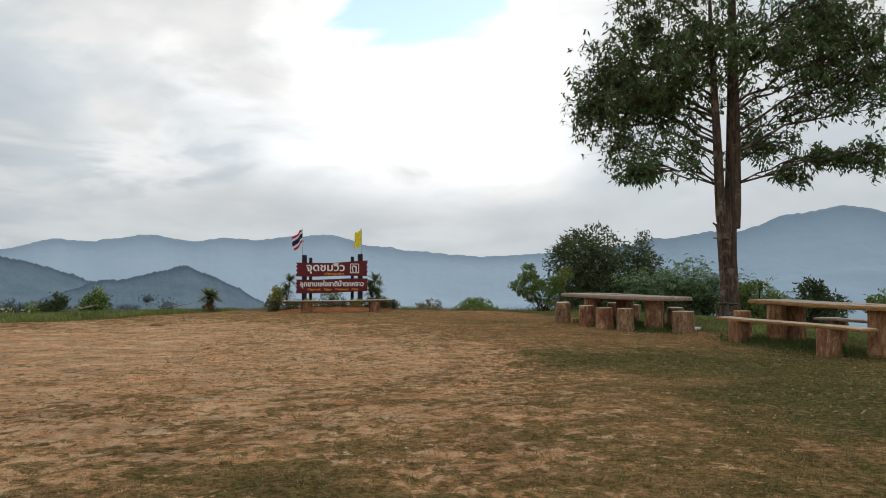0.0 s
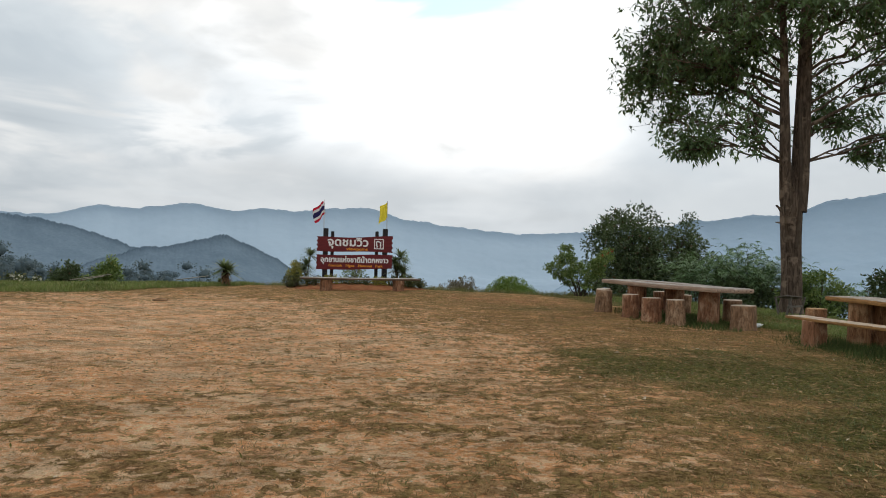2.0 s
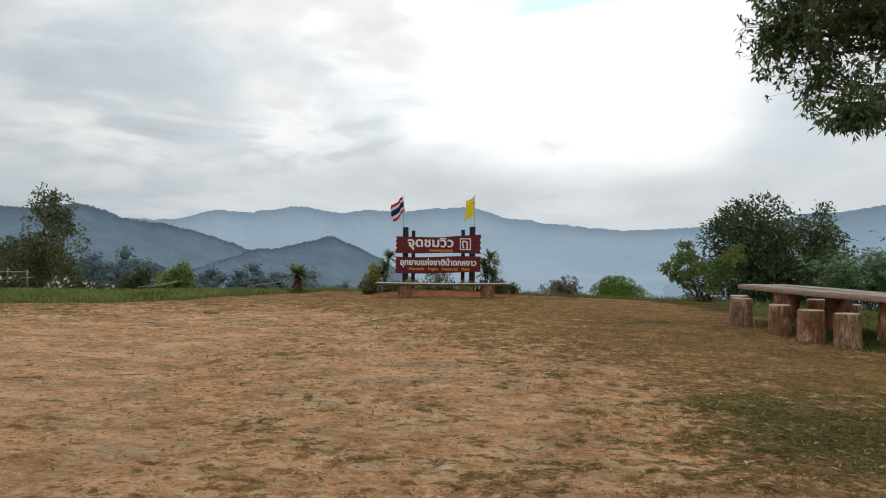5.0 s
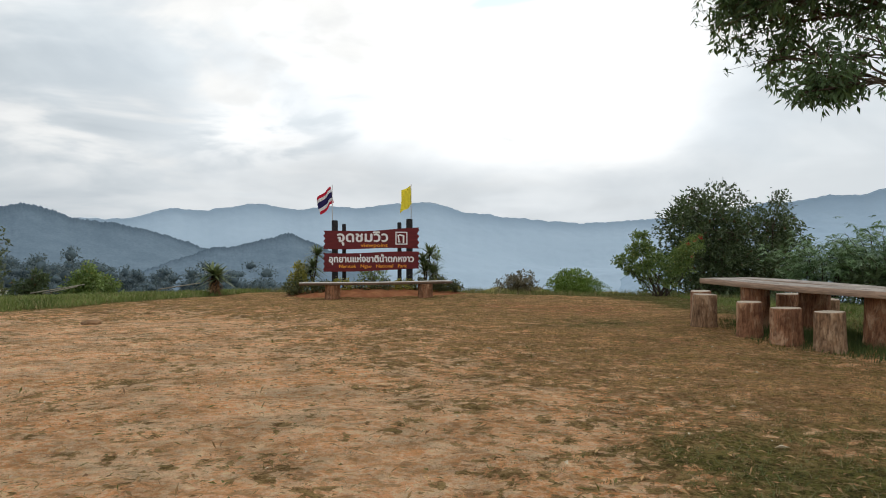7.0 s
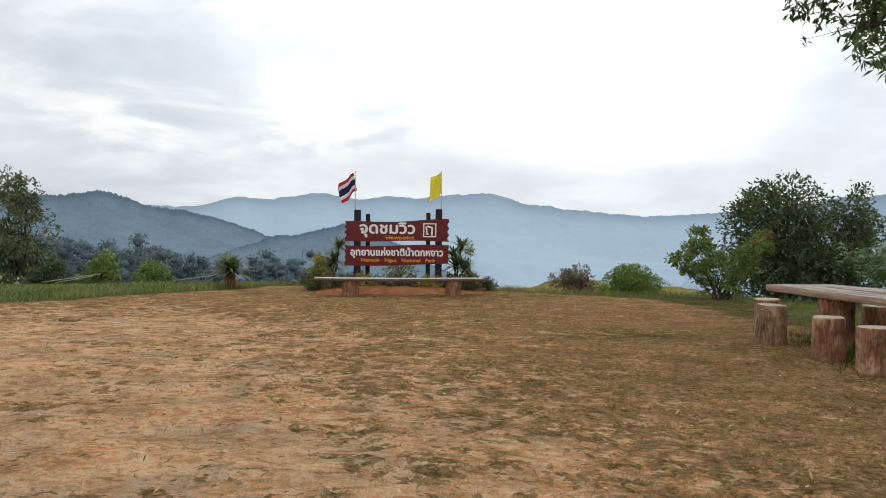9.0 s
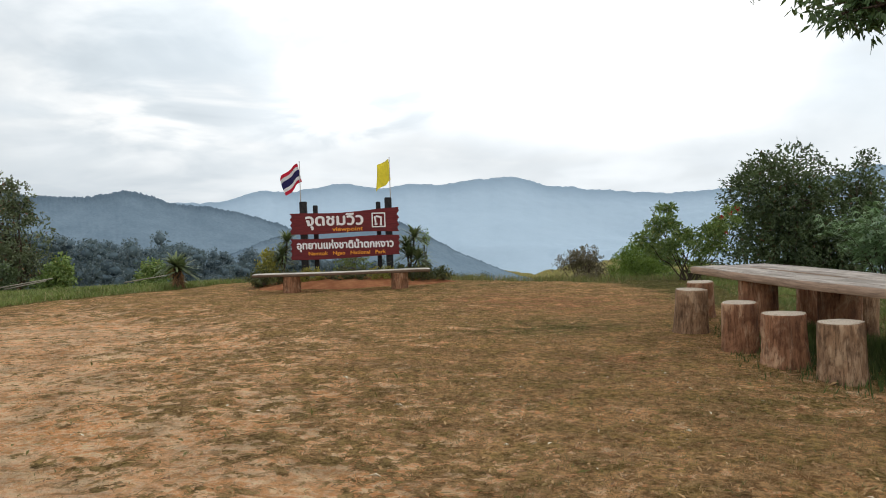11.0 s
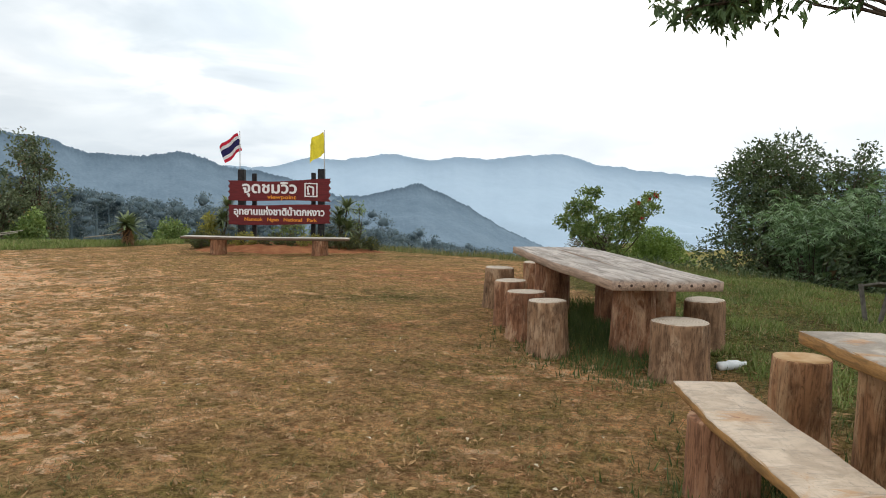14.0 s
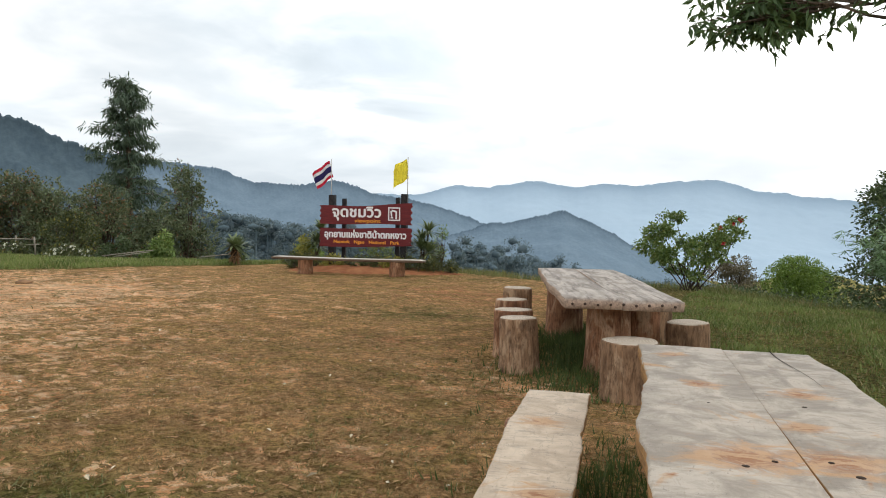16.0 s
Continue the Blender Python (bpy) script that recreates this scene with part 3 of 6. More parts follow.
# ---- the hills across the valley ----
def hill_material(name, low, high, scale):
    def build(N, pos):
        a = N.noise(pos, scale, 5.0, 0.65)
        b = N.noise(pos, scale * 9.0, 4.0, 0.7)
        f = N.math("ADD", N.math("MULTIPLY", a, 0.6), N.math("MULTIPLY", b, 0.4))
        return N.mix(N.ramp(f, 0.3, 0.7), low, high), (b, 0.25, 0.6 / scale * 0.02)

    return material(name, build, 1.0, 0.0)


PIVOT = Vector((3.0, 6.0, 1.35))


def ridge(name, crest, radius, mat, label, trees=0.0, spur=0.25, seed=0, floor=-0.085, step=0.12, depth=0.6, jag=0.12):
    """A wooded ridge. crest: bearings clockwise from +y and heights above the level, in degrees; spur: how deep its gullies are cut."""
    az = np.arange(crest[0][0], crest[-1][0] + 1e-6, step)
    el = np.interp(az, [c[0] for c in crest], [c[1] for c in crest])
    # round the straight stretches off
    kernel = np.hanning(max(3, int(1.6 / step) | 1))
    padded = np.pad(el, len(kernel) // 2, mode="edge")
    el = np.convolve(padded, kernel / kernel.sum(), "valid")
    el = el + (fbm(az * 0.9, az * 0, 4, seed) - 0.5) * 0.22
    rows = 90
    v = (np.linspace(0, 1, rows) ** 1.8)[:, None]
    A = np.radians(az)[None, :]
    R = radius * (1 - depth * v) + 0 * A
    top = radius * np.tan(np.radians(el))[None, :]
    bottom = np.minimum(radius * floor, top - 0.02 * radius)
    X, Y = PIVOT.x + R * np.sin(A), PIVOT.y + R * np.cos(A)
    size = radius * 0.16
    bend = fbm(X / size * 0.5, Y / size * 0.5, 3, seed + 3)
    spurs = 1 - np.abs(fbm(X / size + bend * 2, Y / size, 2, seed + 7) - 0.5) * 4
    # steep below the crest, easing out into the valley floor
    # the flatter foot catches more sky, standing in for valley mist
    Z = top + (bottom - top) * v**0.5 + radius * 0.030 * spur * 4 * (spurs - 1.0) * smooth01(v, 0.0, 0.30)
    tufts = np.sqrt(np.abs(np.sin(az * 9.0 + 9 * fbm(az * 3.3, az * 0 + 3.3, 3, seed + 2)))) * fbm(az * 5.1, az * 0 + 1.7, 4, seed + 4)
    Z = Z + radius * np.radians(jag) * (tufts - 0.35)[None, :] * smooth01(v, 0.004, 0.0)
    leafy = radius * 0.011
    Z = Z + (fbm(X / leafy, Y / leafy, 3, seed + 9) - 0.5) * trees
    back = np.stack([X[0] * 1.25, Y[0] * 1.25, bottom[0] + 0 * az], -1)
    pts = np.concatenate([back[None], np.stack([X, Y, Z + PIVOT.z], -1)]).reshape(-1, 3)
    ids = np.arange(len(pts)).reshape(rows + 1, len(az))
    q = np.stack([ids[:-1, :-1], ids[:-1, 1:], ids[1:, 1:], ids[1:, :-1]], -1).reshape(-1, 4)
    return tagged(link(name, arrays_mesh(name, pts, q, True), mat), label, "hill", kind="structure")


# distance haze is put into the base colours: paler and bluer further off
M_HILL_FAR = hill_material("haze_tinted_far_hill", (0.37, 0.475, 0.565), (0.40, 0.505, 0.595), 0.006)
M_HILL_RIGHT = hill_material("haze_tinted_hill", (0.32, 0.425, 0.52), (0.35, 0.455, 0.55), 0.006)
M_HILL_MID = hill_material("haze_tinted_wooded_hill", (0.140, 0.196, 0.246), (0.190, 0.256, 0.312), 0.02)
M_HILL_NEAR = hill_material("haze_tinted_near_hill", (0.060, 0.088, 0.110), (0.105, 0.145, 0.168), 0.03)

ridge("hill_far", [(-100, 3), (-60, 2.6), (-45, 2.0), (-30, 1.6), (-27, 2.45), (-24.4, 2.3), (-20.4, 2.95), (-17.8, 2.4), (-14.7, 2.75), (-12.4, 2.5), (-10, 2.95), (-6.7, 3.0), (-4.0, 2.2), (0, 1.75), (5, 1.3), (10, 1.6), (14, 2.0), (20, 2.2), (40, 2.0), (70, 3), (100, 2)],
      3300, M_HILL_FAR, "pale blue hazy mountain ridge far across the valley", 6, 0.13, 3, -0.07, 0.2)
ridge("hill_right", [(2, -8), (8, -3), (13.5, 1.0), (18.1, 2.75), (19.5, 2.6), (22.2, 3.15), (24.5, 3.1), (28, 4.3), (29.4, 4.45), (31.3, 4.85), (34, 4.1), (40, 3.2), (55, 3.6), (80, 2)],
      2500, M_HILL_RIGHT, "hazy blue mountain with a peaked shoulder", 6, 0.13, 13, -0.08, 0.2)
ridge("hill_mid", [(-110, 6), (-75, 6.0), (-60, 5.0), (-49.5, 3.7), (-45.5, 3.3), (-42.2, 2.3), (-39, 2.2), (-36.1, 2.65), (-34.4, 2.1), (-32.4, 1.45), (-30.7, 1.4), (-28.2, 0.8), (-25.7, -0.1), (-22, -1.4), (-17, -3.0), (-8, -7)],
      1700, M_HILL_MID, "wooded ridge tinted blue-grey with haze, sloping down into the valley", 5, 0.14, 23, -0.08, 0.04, jag=0.22)
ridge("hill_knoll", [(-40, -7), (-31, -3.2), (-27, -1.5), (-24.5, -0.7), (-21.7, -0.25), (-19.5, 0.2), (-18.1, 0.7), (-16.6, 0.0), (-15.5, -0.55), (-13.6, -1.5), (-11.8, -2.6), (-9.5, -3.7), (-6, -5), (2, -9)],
      1150, M_HILL_MID, "wooded knoll tinted blue-grey with haze, standing in the valley", 4, 0.13, 33, -0.09, 0.04, jag=0.20)
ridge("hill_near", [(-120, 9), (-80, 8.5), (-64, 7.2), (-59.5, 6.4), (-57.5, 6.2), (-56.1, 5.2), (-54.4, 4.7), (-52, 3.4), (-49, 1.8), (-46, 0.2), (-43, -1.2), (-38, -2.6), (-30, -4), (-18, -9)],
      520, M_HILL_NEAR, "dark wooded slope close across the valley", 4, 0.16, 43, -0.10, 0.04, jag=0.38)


# ---- logs, planks, tables, benches ----
def log_bm(r0, r1, h, rng, seg=22, rings=7, lobes=0.07, lean=0.0):
    """A stripped log: lobed, a little crooked, with a softened rim. r0 at the foot, r1 at the head."""
    bm = bmesh.new()
    ph, amp = [rng.uniform(0, 6.28) for _ in range(4)], [rng.uniform(0.4, 1.0) * lobes for _ in range(4)]
    grid = []
    zs = [0.0] + [h * (k + 1) / rings for k in range(rings - 1)] + [h - 0.012, h]
    for z in zs:
        u = z / h
        flare = 1.0 + 0.10 * max(0.0, 0.25 - u) / 0.25
        r = (r0 + (r1 - r0) * u) * flare * (0.965 if z == h else 1.0)
        row = []
        for k in range(seg):
            a = 2 * math.pi * k / seg
            wob = sum(amp[j] * math.sin((j + 2) * a + ph[j] + 0.9 * u * (j - 1.2)) for j in range(4)) * 0.5
            wob += rng.uniform(-1, 1) * 0.012
            row.append(bm.verts.new((math.cos(a) * r * (1 + wob) + lean * u, math.sin(a) * r * (1 + wob), z)))
        grid.append(row)
    for a, b in zip(grid, grid[1:]):
        for k in range(seg):
            bm.faces.new((a[k], a[(k + 1) % seg], b[(k + 1) % seg], b[k]))
    bm.faces.new(grid[0][::-1])
    bm.faces.new(grid[-1])
    rim = [v.co.copy() for v in grid[-1]]
    return bm, rim


def cap_bm(rim, lift=0.004):
    """The sawn face on top of a log, dished a little."""
    bm = bmesh.new()
    c = sum(rim, Vector()) / len(rim)
    rows = []
    for f in (0.985, 0.6, 0.25):
        rows.append([bm.verts.new(c + (p - c) * f + Vector((0, 0, lift - 0.003 * (1 - f)))) for p in rim])
    for a, b in zip(rows, rows[1:]):
        for k in range(len(rim)):
            bm.faces.new((a[k], a[(k + 1) % len(rim)], b[(k + 1) % len(rim)], b[k]))
    bm.faces.new(rows[-1])
    skirt = [bm.verts.new(p + Vector((0, 0, -0.004))) for p in rim]
    for k in range(len(rim)):
        bm.faces.new((skirt[k], skirt[(k + 1) % len(rim)], rows[0][(k + 1) % len(rim)], rows[0][k]))
    return bm


def log_stool(x, y, r, h, seed, mat=M_LOG, cap=M_CUT, label="", group="", z=None):
    rng = random.Random(seed)
    ob = thing("log_stool", pose(x, y, (gz(x, y) if z is None else z) - 0.03, rng.uniform(-2, 2), rng.uniform(-2, 2), rng.uniform(0, 360)), label, "stool", group)
    bm, rim = log_bm(r * 1.04, r * 0.98, h + 0.03, rng)
    part("log", bm, mat, ob)
    part("sawn_top", cap_bm(rim), cap, ob, "pale sawn end grain")
    return ob


def slab_bm(length, edge_l, edge_r, thick, rng, wave=0.02, n=40, straight=""):
    """A plank along local y, from 0 to length, whose long edges wander; edge_l and edge_r are its two sides in x."""
    bm = bmesh.new()
    ph = [rng.uniform(0, 6.28) for _ in range(6)]

    def side(v, base, k):
        return base + wave * (math.sin(v * 2.1 + ph[k]) + 0.6 * math.sin(v * 5.3 + ph[k + 1]) + 0.35 * math.sin(v * 13 + ph[k + 2])) * 0.6

    rows = []
    b = min(0.007, thick * 0.2)
    for i in range(n + 1):
        v = length * i / n
        l = edge_l if "l" in straight else side(v, edge_l, 0)
        r = edge_r if "r" in straight else side(v, edge_r, 3)
        inset = b if i in (0, n) else 0.0
        dz = 0.006 * math.sin(v * 1.7 + ph[0])
        m = (l + r) / 2
        bl, br = (0.0012 if "l" in straight else b), (0.0012 if "r" in straight else b)
        wl, wr = (0.0 if "l" in straight else rng.uniform(-0.004, 0.004)), (0.0 if "r" in straight else rng.uniform(-0.004, 0.004))
        prof = [(l + bl, 0), (l, bl), (l + wl, thick - bl), (l + bl, thick - inset), (m, thick - inset + 0.002), (r - br, thick - inset), (r + wr, thick - br), (r, br), (r - br, 0), (m, 0)]
        rows.append([bm.verts.new((px, v, pz + dz)) for px, pz in prof])
    for a, c in zip(rows, rows[1:]):
        for k in range(len(a)):
            bm.faces.new((a[k], a[(k + 1) % len(a)], c[(k + 1) % len(a)], c[k]))
    bm.faces.new(rows[0][::-1])
    bm.faces.new(rows[-1])
    return bm


def disc_bm(r, depth, seg=10):
    bm = bmesh.new()
    bmesh.ops.create_cone(bm, cap_ends=True, segments=seg, radius1=r, radius2=r * 0.85, depth=depth)
    return bm


def leg(parent, x, y, r, h, seed, mat, sink=0.05):
    """A log that carries a slab; x, y in the slab's own frame."""
    rng = random.Random(seed)
    bm, _ = log_bm(r * 1.06, r, h + sink, rng)
    ob = part("leg", bm, mat, parent, "thick upright log leg")
    ob.matrix_local = pose(x, y, -sink, 0, 0, rng.uniform(0, 360))
    return ob


def sub(name, bm, mat, parent, m, label="", smooth=True):
    ob = part(name, bm, mat, parent, label, smooth)
    ob.matrix_local = m
    return ob


# the long weathered table: near left corner, turned so that local y runs along it
T1X, T1Y, T1A = 5.53, 13.90, 23.8
t1 = thing("log_table", pose(T1X, T1Y, 0.0, 0, 0, T1A), "long weathered grey plank table on thick log legs", "table")
rng = random.Random(3)
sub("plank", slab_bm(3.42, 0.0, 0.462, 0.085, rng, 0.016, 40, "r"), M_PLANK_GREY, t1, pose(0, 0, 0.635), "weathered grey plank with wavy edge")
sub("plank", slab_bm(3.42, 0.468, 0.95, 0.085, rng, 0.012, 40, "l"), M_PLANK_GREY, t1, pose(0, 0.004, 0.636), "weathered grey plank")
for k in range(9):
    sub("bolt", disc_bm(0.013, 0.012), M_BOLT, t1, pose(0.07 + 0.1 * k, 0.004, 0.678 + 0.004 * math.sin(k * 2.1), 90))
for k, (lx, ly, lr) in enumerate([(0.46, 0.62, 0.185), (0.82, 0.95, 0.155), (0.78, 1.95, 0.19), (0.26, 2.50, 0.20)]):
    leg(t1, lx, ly, lr, 0.637, 40 + k, M_LOG)

# the pale table and its benches
T2X, T2Y, T2A = 6.53, 12.02, 193.8
t2 = thing("plank_table", pose(T2X, T2Y, 0.0, 0, 0, T2A), "pale new plank table with wavy live edges and brown knots", "table")
rng = random.Random(8)
boards = []
boards.append(sub("plank", slab_bm(3.15, -0.385, 0.0, 0.07, rng, 0.030, 60, "l"), M_PLANK_PALE, t2, pose(0, 0, 0.672), "pale live-edge plank with orange edge"))
boards.append(sub("plank", slab_bm(3.12, -0.780, -0.389, 0.07, rng, 0.035, 60, "r"), M_PLANK_PALE, t2, pose(0, 0.01, 0.672), "pale live-edge plank with orange edge"))
for k, (kx, ky, kr) in enumerate(TABLE_KNOTS):
    top = max(v.co.z for v in boards[kx < -0.387].data.vertices if abs(v.co.y - ky) < 0.04)
    sub("knot", disc_bm(kr * 0.85, 0.003, 9), M_KNOT, t2, pose(kx, ky, 0.672 + top - 0.0015, 0, 0, k * 40))
crack = bmesh.new()
pts = [(-0.60 - 0.045 * u + 0.010 * math.sin(6 * u), 0.02 + 0.75 * u, 0.0022 * (1 - u) + 0.0007) for u in np.linspace(0, 1, 12)]
rails = [(crack.verts.new((px - w, py, 0)), crack.verts.new((px + w, py, 0))) for px, py, w in pts]
for (a, b), (c, d) in zip(rails, rails[1:]):
    crack.faces.new((a, b, d, c))
bmesh.ops.solidify(crack, geom=crack.faces[:], thickness=0.003)
sub("crack", crack, M_BOLT, t2, pose(0, 0, 0.7475), "thin dark split in the plank")
for k, (lx, ly, lr) in enumerate([(-0.24, 0.42, 0.15), (-0.58, 0.50, 0.15), (-0.24, 2.55, 0.17), (-0.58, 2.50, 0.16)]):
    leg(t2, lx, ly, lr, 0.674, 60 + k, M_LOG_ORANGE)

b2 = thing("plank_bench", pose(5.945, 12.06, 0.0, 0, 0, 194.7), "pale plank bench with wavy edges on short log legs", "bench", "benches at the pale table")
sub("plank", slab_bm(3.1, -0.315, 0.0, 0.05, random.Random(5), 0.018, 50), M_PLANK_SEAT, b2, pose(0, 0, 0.39), "pale plank seat with wavy edges")
for k, ly in enumerate((0.50, 2.45)):
    leg(b2, -0.10, ly, 0.155, 0.392, 70 + k, M_LOG)
b3 = thing("plank_bench", pose(7.86, 12.25, gz(7.9, 11.5), 0, 0, 193.0), "dark weathered plank bench on short log legs", "bench", "benches at the pale table")
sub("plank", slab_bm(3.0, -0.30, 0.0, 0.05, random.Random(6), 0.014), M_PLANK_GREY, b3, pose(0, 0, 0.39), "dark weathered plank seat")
for k, ly in enumerate((0.4, 2.4)):
    leg(b3, -0.15, ly, 0.15, 0.392, 80 + k, M_LOG)

STOOLS = [  # x, y, radius, height
    (4.09, 16.50, 0.175, 0.49), (4.44, 15.52, 0.170, 0.48), (4.70, 14.90, 0.186, 0.47), (4.99, 14.33, 0.168, 0.48),
    (4.36, 17.72, 0.17, 0.47), (5.52, 17.05, 0.19, 0.46), (5.74, 16.35, 0.19, 0.46),
]
for k, (x, y, r, h) in enumerate(STOOLS):
    log_stool(x, y, r, h, 100 + k, M_LOG if k % 3 else M_LOG_GREY, M_CUT, "reddish-brown log stool with a pale sawn top", "log stools round the long table")
log_stool(6.07, 13.93, 0.222, 0.455, 120, M_LOG_GREY, M_CUT, "wide greyish log stool with a pale sawn top", "log stools round the long table")
log_stool(6.31, 15.05, 0.182, 0.455, 121, M_LOG_GREY, M_CUT, "grey-brown log stool standing in the grass", "log stools round the long table")
log_stool(6.65, 12.50, 0.155, 0.52, 122, M_LOG_ORANGE, M_CUT_ORANGE, "orange-brown fresh log stool beside the pale table")

# bench before the sign
sb = thing("log_bench", pose(-3.47, 20.95, 0.0, 0, 0, -72.5), "long pale plank bench on two short logs before the sign", "bench")
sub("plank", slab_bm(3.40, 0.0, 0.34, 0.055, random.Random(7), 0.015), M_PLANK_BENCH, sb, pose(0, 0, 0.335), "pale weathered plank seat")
for k, ly in enumerate((0.72, 2.80)):
    leg(sb, 0.17, ly, 0.165, 0.337, 90 + k, M_LOG)


# ---- the sign ----
SX, SY, SA = -3.27, 22.22, 14.0
sign = thing("park_sign", pose(SX, SY, 0.0, 0, 0, SA), "dark red wooden viewpoint sign on black posts with white lettering", "sign")


def board_bm(width, low, high, thick, ends, rng):
    """A board whose top and foot wave and whose two ends are scalloped. low and high give z along the board."""
    bm = bmesh.new()
    n = 36
    pts = [(width * k / n, low(k / n)) for k in range(n + 1)]
    ups = [(width * k / n, high(k / n)) for k in range(n + 1)]
    m = 14
    right = [(width - ends * (0.5 - 0.5 * math.cos(2 * math.pi * 3.5 * j / m)), ups[-1][1] * j / m + pts[-1][1] * (1 - j / m)) for j in range(1, m)]
    left = [(ends * (0.5 - 0.5 * math.cos(2 * math.pi * 3.5 * j / m)), pts[0][1] * j / m + ups[0][1] * (1 - j / m)) for j in range(1, m)]
    ring = pts + right + ups[::-1] + left
    front = [bm.verts.new((x, -thick, z)) for x, z in ring]
    rear = [bm.verts.new((x, 0, z)) for x, z in ring]
    bm.faces.new(front)
    bm.faces.new(rear[::-1])
    for k in range(len(ring)):
        bm.faces.new((front[k], front[(k + 1) % len(ring)], rear[(k + 1) % len(ring)], rear[k]))
    bmesh.ops.bevel(bm, geom=[e for e in bm.edges if abs(e.verts[0].co.y - e.verts[1].co.y) < 1e-6 and e.verts[0].co.y < -thick / 2], offset=0.008, segments=2, affect="EDGES")
    return bm


def box_bm(sx, sy, sz, bevel=0.006):
    bm = bmesh.new()
    bmesh.ops.create_cube(bm, size=1.0)
    bmesh.ops.scale(bm, vec=(sx, sy, sz), verts=bm.verts)
    bmesh.ops.bevel(bm, geom=bm.edges[:], offset=bevel, segments=2, affect="EDGES")
    return bm


upper = part("board", board_bm(2.30, lambda u: 1.115 - 0.012 * math.sin(u * 7) + 0.010 * u, lambda u: 1.540 + 0.012 * math.sin(u * 8 + 1) + 0.085 * u**2.2, 0.05, 0.055, random.Random(1)), M_RED, sign, "dark red board with scalloped ends", False)
lower = part("board", board_bm(2.30, lambda u: 0.575 - 0.016 * math.sin(u * 4.5) + 0.045 * u, lambda u: 1.015 - 0.014 * math.sin(u * 6.0) + 0.025 * u, 0.05, 0.040, random.Random(2)), M_RED, sign, "dark red board with scalloped ends", False)
for px, py, w, h in ((0.275, 0.085, 0.145, 1.80), (2.07, 0.085, 0.145, 1.84), (0.495, 0.30, 0.095, 1.72), (1.845, 0.30, 0.095, 1.76)):
    sub("post", box_bm(w, w, h + 0.1, 0.01), M_POST, sign, pose(px, py, h / 2 - 0.05), "square black post", False)


def letters(text, size, width, x, z, mat, parent, bold, label, depth=0.006):
    """Raised lettering centred at x, fitted to its width, on the boards' face: each letter a part of its own."""
    cu = bpy.data.curves.new("lettering", "FONT")
    cu.body, cu.size, cu.align_x, cu.extrude, cu.resolution_u = text, size, "CENTER", depth, 3
    tmp = bpy.data.objects.new("lettering", cu)
    scene.collection.objects.link(tmp)
    dg = bpy.context.evaluated_depsgraph_get()
    me = bpy.data.meshes.new_from_object(tmp.evaluated_get(dg))
    bpy.data.objects.remove(tmp)
    bpy.data.curves.remove(cu)
    co = np.array([v.co for v in me.vertices])
    co[:, 0] *= width / (co[:, 0].max() - co[:, 0].min())
    polys = [list(p.vertices) for p in me.polygons]
    root = list(range(len(co)))

    def find(i):
        while root[i] != i:
            root[i] = root[root[i]]
            i = root[i]
        return i

    for p in polys:
        for v in p[1:]:
            root[find(v)] = find(p[0])
    spans = {}
    for i in range(len(co)):
        r = find(i)
        lo, hi = spans.get(r, (9.0, -9.0))
        spans[r] = (min(lo, co[i, 0]), max(hi, co[i, 0]))
    groups = []
    for r, (lo, hi) in sorted(spans.items(), key=lambda kv: kv[1][0] - kv[1][1]):
        for g in groups:
            if min(hi, g[1]) - max(lo, g[0]) > 0.4 * (hi - lo):
                g[2].add(r)
                break
        else:
            groups.append([lo, hi, {r}])
    for lo, hi, roots in sorted(groups, key=lambda g: g[0]):
        faces = [p for p in polys if find(p[0]) in roots]
        used = sorted({v for p in faces for v in p})
        index = {v: k for k, v in enumerate(used)}
        mid = (lo + hi) / 2
        verts, quads = [], []
        for n, (dx, dz) in enumerate(((0, 0), (bold, 0), (-bold, 0), (0, bold), (0, -bold)) if bold else ((0, 0),)):
            base = len(verts)
            verts += [(co[v, 0] - mid + dx, co[v, 1] + dz, co[v, 2] - 0.0006 * n) for v in used]
            quads += [[base + index[v] for v in p] for p in faces]
        lm = bpy.data.meshes.new("letter")
        lm.from_pydata(verts, [], quads)
        ob = link("letter", lm, mat, parent, label)
        ob.matrix_local = pose(x + mid, -0.054, z, 90)


letters("จุดชมวิว", 0.33, 1.20, 0.94, 1.290, M_WHITE, upper, 0.011, "raised white lettering")
letters("viewpoint", 0.125, 0.64, 1.21, 1.160, M_ORANGE, upper, 0.0030, "raised orange lettering")
letters("อุทยานแห่งชาติน้ำตกหงาว", 0.215, 2.02, 1.15, 0.80, M_WHITE, lower, 0.008, "raised white lettering")
letters("Namtok   Ngao   National   Park", 0.105, 1.62, 1.18, 0.665, M_ORANGE, lower, 0.0030, "raised orange lettering")


def frame_bm(w, h, bar, depth):
    """An open square frame in the x, z plane."""
    bm = bmesh.new()
    o = [(-w / 2, -h / 2), (w / 2, -h / 2), (w / 2, h / 2), (-w / 2, h / 2)]
    i = [(x * (1 - 2 * bar / w), z * (1 - 2 * bar / h)) for x, z in o]
    fo, fi, bo, bi = ([bm.verts.new((x, y, z)) for x, z in ring] for ring, y in ((o, -depth), (i, -depth), (o, 0), (i, 0)))
    for k in range(4):
        j = (k + 1) % 4
        for quad in ((fo[k], fo[j], fi[j], fi[k]), (bo[j], bo[k], bi[k], bi[j]), (fo[j], fo[k], bo[k], bo[j]), (fi[k], fi[j], bi[j], bi[k])):
            bm.faces.new(quad)
    return bm


